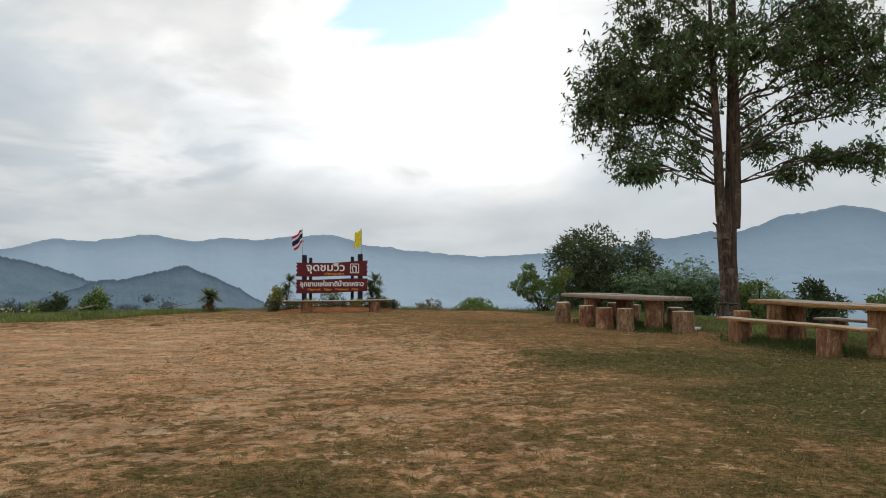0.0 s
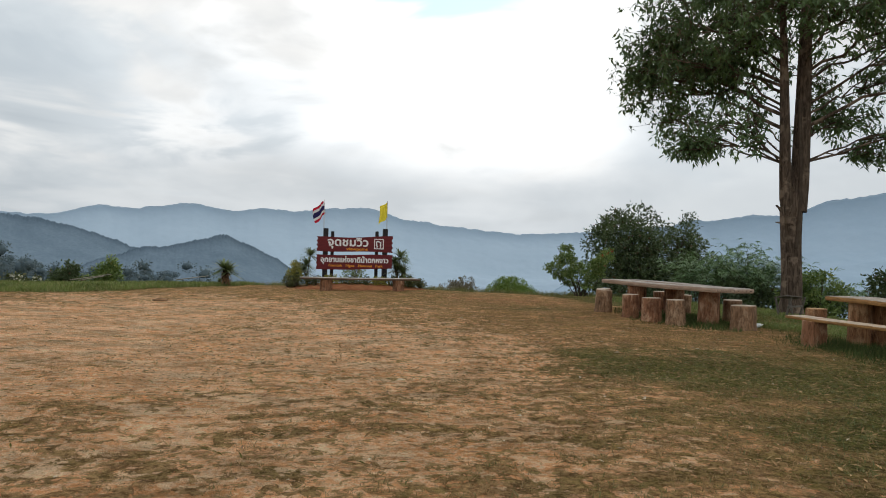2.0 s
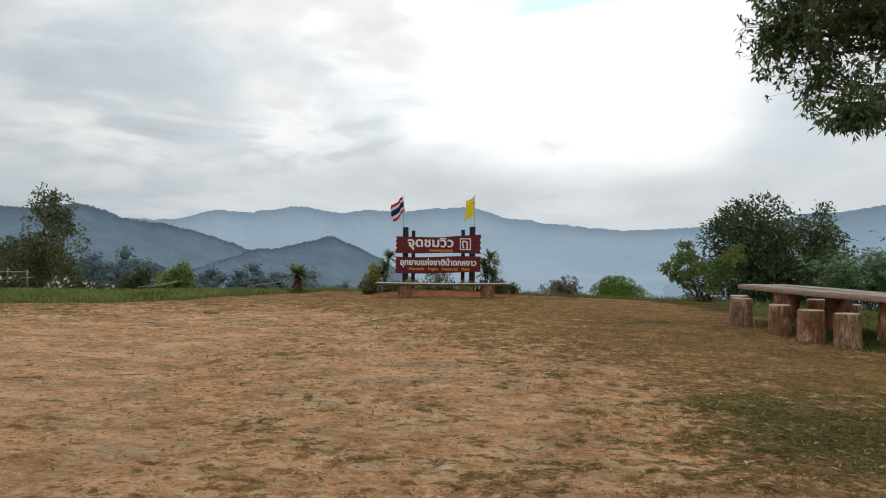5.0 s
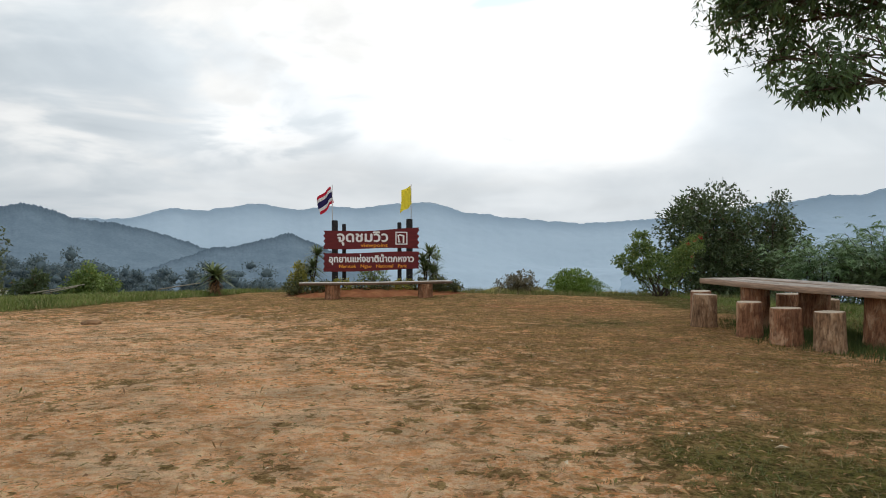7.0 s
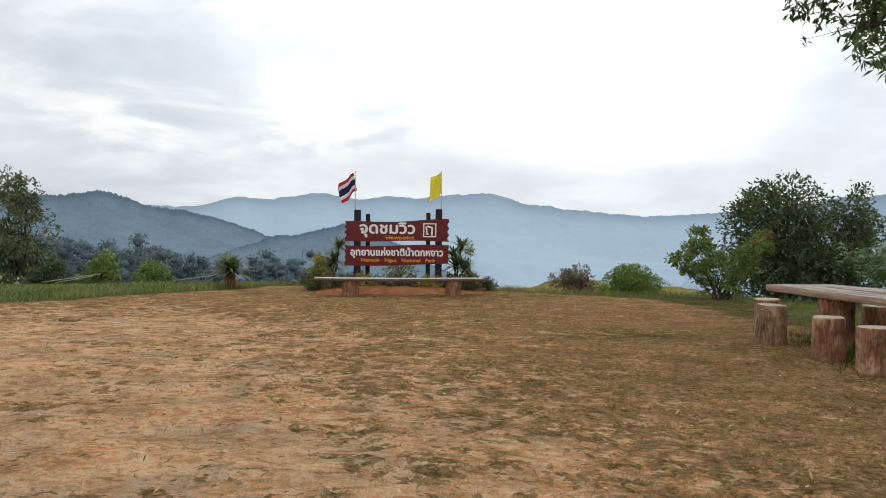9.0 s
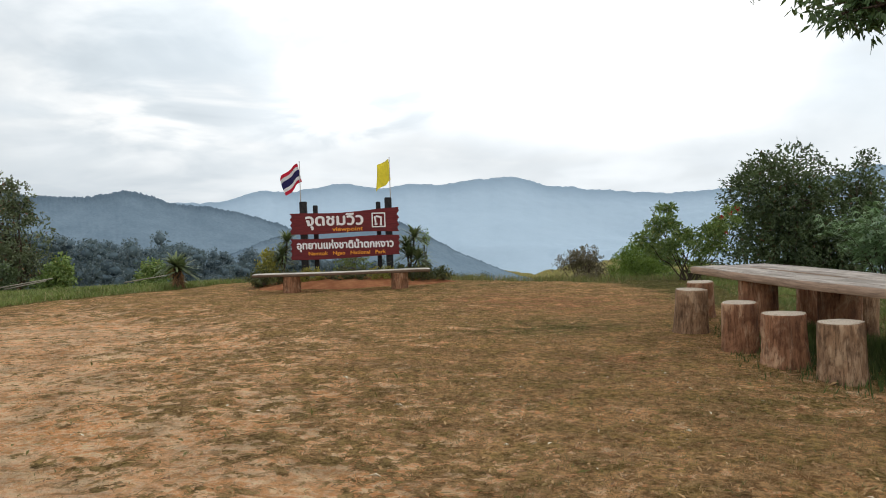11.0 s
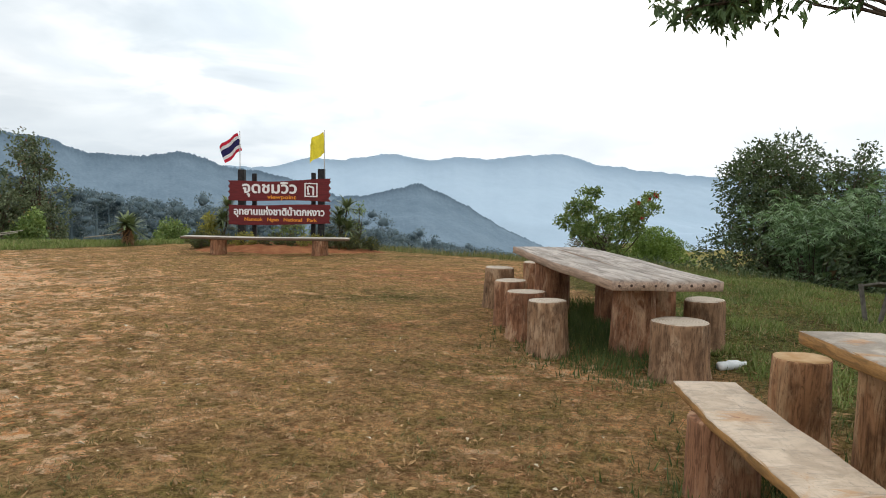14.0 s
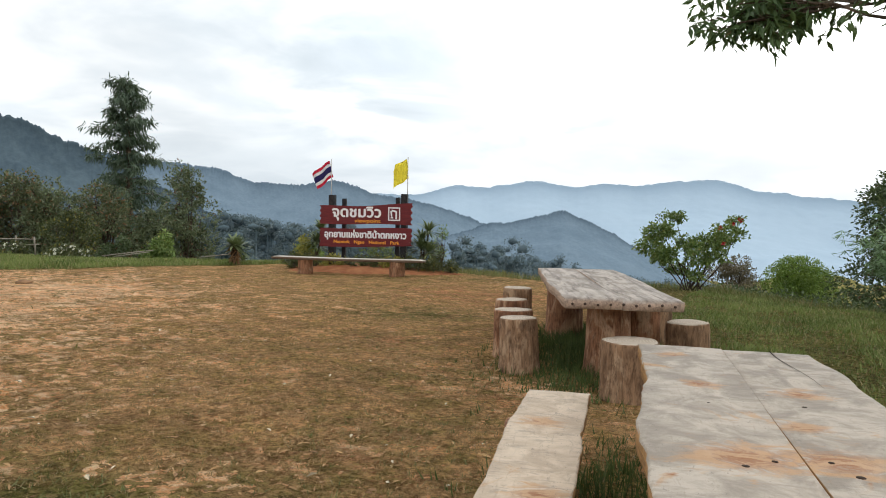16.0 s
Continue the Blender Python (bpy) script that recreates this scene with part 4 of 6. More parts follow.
mark = sub("emblem", frame_bm(0.29, 0.31, 0.026, 0.008), M_WHITE, upper, pose(1.865, -0.052, 1.37), "plain white square emblem", False)
for ex, ez, ew, eh, er in ((0.050, -0.025, 0.040, 0.19, 0), (-0.005, 0.070, 0.11, 0.038, 14), (-0.070, 0.010, 0.036, 0.14, -8), (-0.055, -0.085, 0.060, 0.034, 0)):
    sub("emblem_bar", box_bm(ew, 0.008, eh, 0.002), M_WHITE, mark, pose(ex, -0.004, ez, 0, er), "", False)


# flags on thin poles fixed to the outer posts
def cloth_bm(w, h, rows, lo, hi, wave, sag, seed):
    """A strip of a flag that flies towards -x from its pole; lo and hi are the strip's share of the height."""
    bm = bmesh.new()
    n, grid = 18, []
    for j in range(rows + 1):
        f = lo + (hi - lo) * j / rows
        row = []
        for k in range(n + 1):
            u = k / n
            x = -w * u * (1 - 0.12 * u) - 0.05 * f * u
            y = wave * u * math.sin(6.5 * u + 2.0 * f + seed) + 0.03 * math.sin(11 * u + seed) * u
            z = h * (f - 0.5) - sag * u**1.4 + 0.035 * math.sin(7 * u + seed + f) * u - 0.05 * h * (f - 0.5) * u
            row.append(bm.verts.new((x, y, z)))
        grid.append(row)
    for a, b in zip(grid, grid[1:]):
        for k in range(n):
            bm.faces.new((a[k], a[k + 1], b[k + 1], b[k]))
    return bm


def rod_bm(r, h, seg=10):
    bm = bmesh.new()
    bmesh.ops.create_cone(bm, cap_ends=True, segments=seg, radius1=r, radius2=r * 0.8, depth=h)
    bmesh.ops.translate(bm, vec=(0, 0, h / 2), verts=bm.verts)
    return bm


def flag_thing(x, base, top, label, name):
    m = pose(SX, SY, 0, 0, 0, SA) @ pose(x, 0.14, base)
    ob = thing(name, m, label, "flag")
    part("pole", rod_bm(0.011, top - base), M_POLE, ob, "thin pale pole")
    return ob


fl = flag_thing(0.215, 1.30, 2.66, "red, white and blue striped flag on a thin pole", "striped_flag")
for lo, hi, mat, lab in ((0.0, 1 / 6, M_FLAG_RED, "red stripe"), (1 / 6, 2 / 6, M_FLAG_WHITE, "white stripe"), (2 / 6, 4 / 6, M_FLAG_BLUE, "dark blue stripe"), (4 / 6, 5 / 6, M_FLAG_WHITE, "white stripe"), (5 / 6, 1.0, M_FLAG_RED, "red stripe")):
    sub("stripe", cloth_bm(0.50, 0.40, 3, lo, hi, 0.07, 0.24, 0.6), mat, fl, pose(0, 0, 1.12, 0, -14, 40), lab)
fy = flag_thing(2.12, 1.35, 2.70, "bright yellow flag on a thin pole", "yellow_flag")
cl = sub("cloth", cloth_bm(0.42, 0.46, 10, 0.0, 1.0, 0.10, 0.24, 2.1), M_FLAG_YELLOW, fy, pose(0, 0, 1.08, 0, -6, 44), "bright yellow cloth")


# ---- plants ----
def unit(v):
    return v / np.maximum(1e-9, np.linalg.norm(v, axis=-1, keepdims=True))


def leaves_mesh(name, P, D, L, Wd, rng, fold=0.25, twist=1.0):
    """Pointed leaves: P where each starts, D where it points, L and Wd its length and width."""
    n = len(P)
    N = rng.normal(size=(n, 3)) * twist + np.array([0, 0, 1.0])
    S = unit(np.cross(D, N))
    U = np.cross(S, D)
    L, Wd = np.broadcast_to(L, n)[:, None], np.broadcast_to(Wd, n)[:, None]
    tip = P + D * L
    mid = P + D * L * 0.45
    a, b = mid + S * Wd * 0.5 + U * Wd * fold, mid - S * Wd * 0.5 + U * Wd * fold
    V = np.stack([P, a, tip, b], 1).reshape(-1, 3)
    base = np.arange(n)[:, None] * 4
    F = np.concatenate([base + np.array([[0, 1, 2]]), base + np.array([[0, 2, 3]])], 1).reshape(-1, 3)
    return arrays_mesh(name, V, F)


def tubes_mesh(name, paths, seg=7):
    """Tapered round limbs; each path a list of (point, radius)."""
    V, F = [], []
    for path in paths:
        start = len(V)
        for i, (p, r) in enumerate(path):
            q = path[min(i + 1, len(path) - 1)][0] - path[max(i - 1, 0)][0]
            q = q / max(1e-6, np.linalg.norm(q))
            s = np.cross(q, (0.3, 0.9, 0.1) if abs(q[1]) < 0.9 else (1.0, 0, 0))
            s = s / max(1e-6, np.linalg.norm(s))
            t = np.cross(q, s)
            for k in range(seg):
                a = 2 * math.pi * k / seg
                V.append(p + (s * math.cos(a) + t * math.sin(a)) * r)
        for i in range(len(path) - 1):
            for k in range(seg):
                a, b = start + i * seg + k, start + i * seg + (k + 1) % seg
                F.append((a, b, b + seg, a + seg))
    return arrays_mesh(name, np.array(V), np.array(F), True)


def bend(a, b, sag, n, r0, r1, rng, crook=0.05):
    """A limb from a to b that rises or sags between them."""
    a, b = np.array(a, float), np.array(b, float)
    span = np.linalg.norm(b - a)
    out = []
    for i in range(n + 1):
        u = i / n
        p = a + (b - a) * u + np.array([0, 0, sag * math.sin(math.pi * u)]) + rng.normal(size=3) * crook * span * 0.25 * math.sin(math.pi * u)
        out.append((p, r0 + (r1 - r0) * u))
    return out


TIPS = {}


def plant(name, x, y, z, label, category, group=""):
    return thing(name, pose(x, y, z), label, category, group)


def bush(name, x, y, width, height, mat, label, leaves, L, Wd, seed, clumps=16, base=0.0, droop=0.2, stem=0.03, z=None, deep=None, gaps=0.5, category="bush", group="", low=0.25, shell=0.55, fat=1.0, vase=0.0, spots=None):
    """A shrub or small tree of uneven outline: stems that part into clumps of leafy twigs. low: where its leaves begin, as a share of the height."""
    rng = np.random.default_rng(seed)
    ground = gz(x, y) if z is None else z
    ob = plant(name, x, y, ground - 0.03, label, category, group)
    deep = deep or width
    centres, sizes = [], []
    for k in range(clumps):
        a, u = rng.uniform(0, 2 * math.pi), rng.uniform(0, 1)
        h = low + (1 - low) * (k + 0.5) / clumps
        profile = math.sin(math.pi * min(1.0, 0.22 + 0.72 * (h - low) / (1 - low))) ** 0.7
        profile *= 1 - vase * (1 - (h - low) / (1 - low)) ** 1.2
        rad = math.sqrt(u) * profile * 0.36 * (1.55 - 0.55 * fat)
        centres.append((math.cos(a) * rad * width, math.sin(a) * rad * deep, base + h * height * 0.88))
        sizes.append(rng.uniform(0.13, 0.24) * (0.6 + 0.4 * profile) * fat)
    if spots:
        centres, sizes, clumps = [(a, rng.uniform(-0.3, 0.3) * deep, h) for a, h, _ in spots], [r / width for _, _, r in spots], len(spots)
    centres, sizes = np.array(centres), np.array(sizes)
    paths = []
    for c in centres:
        foot = (rng.normal() * 0.03 * width, rng.normal() * 0.03 * deep, 0.0)
        paths.append(bend(foot, c, 0.10 * height * rng.uniform(-0.3, 1.0), 5, stem, stem * 0.3, rng, 0.12))
    who = rng.choice(clumps, leaves // 6, p=sizes**2 / (sizes**2).sum())
    d = unit(rng.normal(size=(len(who), 3)))
    rr = shell + (1 - shell) * rng.uniform(size=len(who)) ** 0.5
    twig = centres[who] + d * (sizes[who] * rr)[:, None] * np.array([width, deep, height * 0.85])
    keep = vnoise(twig[:, 0] * 2.6 / max(0.6, width / 3) + 5, twig[:, 2] * 2.6 / max(0.6, width / 3) + twig[:, 1], seed) > gaps * 0.55
    twig, d, who = twig[keep & (twig[:, 2] > 0.03)], d[keep & (twig[:, 2] > 0.03)], who[keep & (twig[:, 2] > 0.03)]
    for i in rng.choice(len(twig), min(len(twig), clumps * 4), replace=False):
        paths.append(bend(centres[who[i]], twig[i], 0.02, 2, stem * 0.28, stem * 0.1, rng))
    link("branching", tubes_mesh("branching", paths, 6), M_TWIG, ob, "thin brown stems")
    TIPS[name] = twig + np.array([x, y, ground - 0.03])
    P = np.repeat(twig, 6, 0) + rng.normal(size=(len(twig) * 6, 3)) * L * 0.5
    D = unit(np.repeat(d, 6, 0) * 0.8 + rng.normal(size=(len(P), 3)) * 0.7 + np.array([0, 0, -droop]))
    link("crown", leaves_mesh("crown", P, D, L * rng.uniform(0.7, 1.25, len(P)), Wd * rng.uniform(0.8, 1.2, len(P)), rng), mat, ob, "")
    return ob


# the big tree beside the tables: forked stem, spreading limbs, drooping leaf tufts
def big_tree(x, y):
    rng = np.random.default_rng(12)
    z0 = gz(x, y)
    ob = plant("shade_tree", x, y, z0, "tall forked tree with dark drooping leaf tufts", "tree")
    trunk = []
    for i in range(15):
        u = i / 14
        flare = 0.16 * max(0, 1 - u * 6) ** 2
        trunk.append((np.array([0.03 * math.sin(u * 5) + 0.05 * u, 0.06 * math.sin(3 * u), -0.15 + 3.1 * u]), 0.245 - 0.045 * u + flare + 0.012 * math.sin(9 * u)))
    main = [(np.array([0.10 + 0.17 * u**0.5 + 0.05 * math.sin(2.4 * u), 0.02 + 0.3 * u, 2.5 + 9.0 * u]), 0.200 * (1 - u) ** 0.8 + 0.03) for u in np.linspace(0, 1, 14)]
    second = [(np.array([-0.09 - 0.42 * u**0.45 + 0.04 * math.sin(5 * u), -0.03 - 0.25 * u, 2.2 + 6.9 * u]), 0.125 * (1 - u) ** 0.7 + 0.025) for u in np.linspace(0, 1, 12)]
    dead = [(np.array([-0.19 - 0.17 * u, -0.18, 0.1 + 2.5 * u]), 0.080 - 0.03 * u) for u in np.linspace(0, 1, 8)]
    vine = [(np.array([0.03 + 0.05 * math.sin(4 * u), -0.17 - 0.02 * u, 1.6 + 3.6 * u]), 0.045) for u in np.linspace(0, 1, 9)]
    link("trunk", tubes_mesh("trunk", [trunk], 20), M_BARK, ob, "rough grey-brown trunk")
    link("stem", tubes_mesh("stem", [main], 14), M_BARK, ob, "straight main stem")
    link("stem", tubes_mesh("stem", [second], 12), M_BARK, ob, "slimmer second stem")
    link("dead_stub", tubes_mesh("dead_stub", [dead, bend((-0.35, -0.18, 2.45), (-0.52, -0.24, 2.62), 0.03, 3, 0.035, 0.02, rng), bend((-0.32, -0.18, 2.2), (-0.48, -0.15, 2.22), 0.0, 3, 0.03, 0.015, rng)], 9), M_BARK, ob, "broken dead side stem")
    link("vine", tubes_mesh("vine", [vine], 7), M_TWIG, ob, "pale climbing stem on the trunk")
    limbs, tips = [], []

    across, away = np.array([0.916, -0.402, 0.0]), np.array([0.402, 0.916, 0.0])

    def pad(l, d, h, wide, thick, dense=1.0):
        """A flattened mass of leafy twigs at the end of its own limb. l across, d away, h up from the tree's foot."""
        c = across * l + away * d + np.array([0, 0, h])
        reach = math.hypot(l, d)
        foot = np.array([0.2 if l > -0.3 else -0.3, 0.1, max(3.7, h - 0.30 * reach - 0.25)])
        limb = bend(foot, c, 0.06 * reach, 9, 0.014 + (0.008 if h > 5.2 else 0.004) * reach, 0.010, rng, 0.09)
        limbs.append(limb)
        for k in range(int(7 + 7 * wide * dense)):
            a, rr = rng.uniform(0, 2 * math.pi), rng.uniform(0.5, 1.0)
            q = c + np.array([math.cos(a) * wide * rr, math.sin(a) * wide * rr, rng.uniform(-1.0, 1.0) * thick * (1.2 - 0.5 * rr)])
            twig = bend(limb[int(rng.integers(4, 9))][0], q, 0.10 * wide, 5, 0.018, 0.006, rng, 0.12)
            limbs.append(twig)
            for _ in range(int(12 * dense + 2)):
                p0 = twig[int(rng.integers(2, 6))][0]
                p1 = p0 + rng.normal(size=3) * np.array([0.20 * wide, 0.20 * wide, 0.34 * thick])
                tips.append(p1)
                limbs.append([(p0, 0.004), (p1, 0.003)])

    for l, d, h, wide, thick, dense in (
            (-2.7, 0.3, 8.2, 1.0, 0.8, 1.0), (-3.5, 0.8, 6.9, 1.0, 0.8, 1.1), (-3.9, 0.9, 6.0, 0.75, 0.6, 1.1), (-2.4, -0.6, 6.1, 1.1, 0.6, 1.0), (-2.5, 1.8, 6.6, 1.2, 0.8, 0.9),
            (-3.9, 0.6, 7.1, 0.6, 0.5, 0.8), (-0.9, -0.5, 4.2, 0.6, 0.45, 0.2), (-2.35, -1.1, 4.25, 0.66, 0.45, 0.7), (-1.5, -0.8, 4.7, 0.8, 0.5, 0.3), (-2.3, -1.6, 3.85, 0.42, 0.28, 0.6), (-4.2, 0.6, 6.4, 0.55, 0.45, 0.8), (-3.4, 0.9, 5.1, 0.7, 0.5, 0.7), (-1.2, 0.9, 4.9, 0.8, 0.6, 0.25), (-1.4, -0.5, 6.6, 0.9, 0.8, 0.9),
            (-1.5, 0.6, 5.7, 1.0, 0.7, 0.7), (-1.8, 0.4, 7.5, 1.1, 0.8, 1.0), (-3.0, -0.7, 7.3, 0.9, 0.7, 0.9), (-0.3, -1.2, 7.4, 1.2, 0.9, 1.0), (-0.4, 1.6, 7.6, 1.4, 1.0, 1.0), (0.9, -1.6, 6.9, 1.0, 0.7, 0.9),
            (0.3, 1.9, 6.2, 1.1, 0.8, 0.6), (1.7, 0.4, 8.2, 1.4, 1.1, 1.0), (3.4, 0.8, 8.0, 1.2, 1.0, 1.0), (2.0, -0.6, 7.3, 1.1, 0.8, 1.0), (3.6, -0.2, 7.2, 1.1, 0.8, 1.0),
            (3.2, -0.5, 6.3, 1.1, 0.7, 1.1), (4.4, 0.3, 6.1, 1.1, 0.8, 1.0), (2.6, 1.8, 6.9, 1.3, 0.8, 0.9), (2.2, 1.2, 5.8, 0.9, 0.5, 0.5), (3.0, 0.2, 4.35, 0.75, 0.45, 0.8), (4.0, 0.0, 4.3, 0.6, 0.45, 0.8), (1.8, 0.5, 4.05, 0.55, 0.35, 0.6),
            (1.2, 0.8, 4.9, 0.75, 0.5, 0.5), (0.8, 2.8, 5.2, 1.1, 0.6, 0.6), (-0.9, 0.2, 9.4, 1.5, 1.1, 0.9), (1.5, -0.5, 9.8, 1.5, 1.1, 0.9), (0.4, 0.8, 10.9, 1.3, 0.9, 0.8), (-2.0, -1.6, 8.9, 1.1, 0.8, 0.8), (2.6, -1.8, 8.4, 1.1, 0.8, 0.8)):
        pad(l, d, h, wide, thick, dense)
    link("branching", tubes_mesh("branching", limbs, 6), M_BARK, ob, "spreading grey-brown limbs and twigs")
    tips = np.array(tips)
    per = 6
    P = np.repeat(tips, per, 0) + rng.normal(size=(len(tips) * per, 3)) * 0.05
    D = unit(rng.normal(size=(len(P), 3)) * np.array([0.65, 0.65, 0.35]) + np.array([0, 0, -0.65]))
    link("crown", leaves_mesh("crown", P, D, rng.uniform(0.14, 0.24, len(P)), rng.uniform(0.044, 0.075, len(P)), rng, 0.2, 0.6), M_LEAF_TREE, ob, "dark green drooping leaves")
    return ob


big_tree(9.08, 18.6)

# shrubs and trees along the brow
bush("large_bush", 11.6, 43.5, 8.2, 7.6, M_LEAF_DARK, "large dark green rounded bush below the brow", 34000, 0.20, 0.10, 31, 26, 0.0, 0.15, 0.07, deep=6.0, gaps=0.30, low=0.05, fat=1.2)
bush("large_bush", 14.2, 44.5, 5.0, 7.8, M_LEAF_DARK, "dark green thinner bush with bare twigs on top", 9000, 0.20, 0.10, 32, 18, 0.0, 0.1, 0.06, gaps=0.75, low=0.35)
bush("hibiscus_bush", 4.9, 24.1, 3.3, 1.85, M_LEAF_FRESH, "open hibiscus bush with light green leaves", 6400, 0.078, 0.042, 33, 24, 0.0, 0.1, 0.016, deep=1.6, gaps=0.38, low=0.18, shell=0.2,
     spots=[(-0.55, 1.25, 0.36), (-0.85, 0.95, 0.30), (-0.40, 0.80, 0.30), (-0.10, 1.05, 0.24), (0.25, 0.72, 0.27), (0.45, 1.10, 0.28), (0.70, 1.32, 0.22), (0.90, 1.50, 0.17), (0.98, 1.28, 0.15), (0.52, 0.92, 0.22), (-0.75, 1.62, 0.20), (-0.25, 0.48, 0.24), (0.15, 0.40, 0.20), (0.65, 0.80, 0.22), (-0.35, 1.58, 0.20), (0.12, 0.92, 0.24), (0.62, 1.12, 0.22), (-0.60, 0.70, 0.24)])
bush("dome_bush", 5.95, 66.0, 5.8, 5.0, M_LEAF_ROUND, "clipped-looking round green bush on the slope", 34000, 0.16, 0.09, 34, 60, 0.0, 0.0, 0.06, gaps=0.0, low=0.02, shell=0.88, fat=1.5, z=gz(5.9, 66.0) - 0.35)
bush("dry_bush", 1.5, 67.0, 5.4, 4.6, M_LEAF_BROWN, "brownish half-bare bush on the slope", 15000, 0.16, 0.08, 35, 34, 0.0, 0.1, 0.05, gaps=0.45, low=0.1, fat=1.15)
bush("young_tree", -27.0, 40.0, 4.4, 6.6, M_LEAF_YOUNG, "slender young tree with sparse olive leaves", 9500, 0.20, 0.10, 36, 26, 0.0, 0.2, 0.05, gaps=0.62, category="tree", low=0.10)
bush("rusty_tree", -33.0, 33.5, 5.5, 5.0, M_LEAF_RUST, "low tree with green and rusty leaves", 9000, 0.20, 0.10, 37, 24, 0.0, 0.2, 0.06, gaps=0.45, category="tree", group="low trees behind the flower bed", low=0.10)
bush("rusty_tree", -30.0, 36.5, 5.2, 4.9, M_LEAF_RUST, "low tree with green and rusty leaves", 8500, 0.20, 0.10, 38, 24, 0.0, 0.2, 0.06, gaps=0.45, category="tree", group="low trees behind the flower bed", low=0.10)
bush("rusty_tree", -27.5, 38.0, 4.2, 3.6, M_LEAF_YOUNG, "low tree with dull green leaves", 6000, 0.20, 0.10, 39, 20, 0.0, 0.2, 0.05, gaps=0.5, category="tree", group="low trees behind the flower bed", low=0.05)
bush("rusty_tree", -31.6, 34.6, 4.6, 4.2, M_LEAF_YOUNG, "low tree with dull green leaves", 7000, 0.20, 0.10, 42, 22, 0.0, 0.2, 0.05, gaps=0.4, category="tree", group="low trees behind the flower bed", low=0.05)
bush("rusty_tree", -35.5, 32.5, 5.0, 4.6, M_LEAF_RUST, "low tree with green and rusty leaves", 8000, 0.20, 0.10, 43, 22, 0.0, 0.2, 0.05, gaps=0.4, category="tree", group="low trees behind the flower bed", low=0.05)
bush("flat_tree", -26.0, 50.0, 4.0, 2.8, M_LEAF_FRESH, "small flat-topped green tree below the brow", 4500, 0.22, 0.10, 40, 16, 0.0, 0.1, 0.05, gaps=0.5, category="tree", low=0.35)
bush("green_bush", -10.1, 23.5, 1.0, 1.05, M_LEAF_FRESH, "bright green leafy bush at the lawn's edge", 2200, 0.11, 0.06, 41, 12, 0.0, 0.1, 0.015, gaps=0.4, low=0.1)
for k, (x, y, w, h) in enumerate(((11.3, 21.6, 1.7, 1.75), (12.6, 20.6, 1.8, 1.65), (14.5, 20.2, 1.6, 1.35), (16.2, 19.5, 2.0, 1.45), (19.5, 19.8, 2.6, 1.7), (9.5, 22.4, 2.2, 1.15), (11.0, 22.3, 2.2, 1.2))):
    bush("leafy_bush", x, y, w, h, M_LEAF_DARK if k % 2 else M_LEAF_FRESH, "dark green broad-leaved bush behind the tree", 2200, 0.15, 0.07, 50 + k, 12, 0.0, 0.25, 0.02, gaps=0.45, group="bushes behind the tree", low=0.05)


def bamboo(x, y, height, stems, spread_r, seed):
    """A clump of bamboo: arching canes hung with fans of narrow leaves."""
    rng = np.random.default_rng(seed)
    ob = plant("bamboo_clump", x, y, gz(x, y) - 0.03, "dense clump of arching light green bamboo", "bamboo", "bamboo behind the tables")
    paths, P, D = [], [], []
    for _ in range(stems):
        a, lean = rng.uniform(0, 2 * math.pi), rng.uniform(0.2, 1.0)
        h = height * rng.uniform(0.55, 1.05) * (1 - 0.25 * lean)
        tip = np.array([math.cos(a) * spread_r * lean, math.sin(a) * spread_r * lean, h])
        foot = np.array([math.cos(a) * 0.25, math.sin(a) * 0.25, 0])
        path = bend(foot, tip, 0.22 * height, 8, 0.012, 0.004, rng, 0.04)
        paths.append(path)
        for _ in range(34):
            p = path[rng.integers(2, 9)][0] + rng.normal(size=3) * 0.14
            yaw = rng.uniform(0, 2 * math.pi)
            for j in range(6):
                P.append(p)
                b = yaw + (j - 2.5) * 0.42
                D.append((math.cos(b), math.sin(b), rng.uniform(-0.85, -0.05)))
    P, D = np.array(P), unit(np.array(D))
    ok = P[:, 2] > 0.1
    P, D = P[ok], D[ok]
    link("cane_growth", tubes_mesh("cane_growth", paths, 5), M_TWIG, ob, "thin arching canes")
    link("foliage", leaves_mesh("foliage", P, D, rng.uniform(0.13, 0.24, len(P)), rng.uniform(0.018, 0.03, len(P)), rng, 0.15, 0.4), M_LEAF_BAMBOO, ob, "fans of narrow light green leaves")
    return ob


for k, (x, y, h, s, r) in enumerate(((10.0, 23.3, 2.3, 54, 1.7), (11.6, 23.0, 1.7, 40, 1.4), (9.2, 24.8, 2.2, 40, 1.5), (13.3, 22.0, 1.35, 30, 1.3))):
    bamboo(x, y, h, s, r, 60 + k)


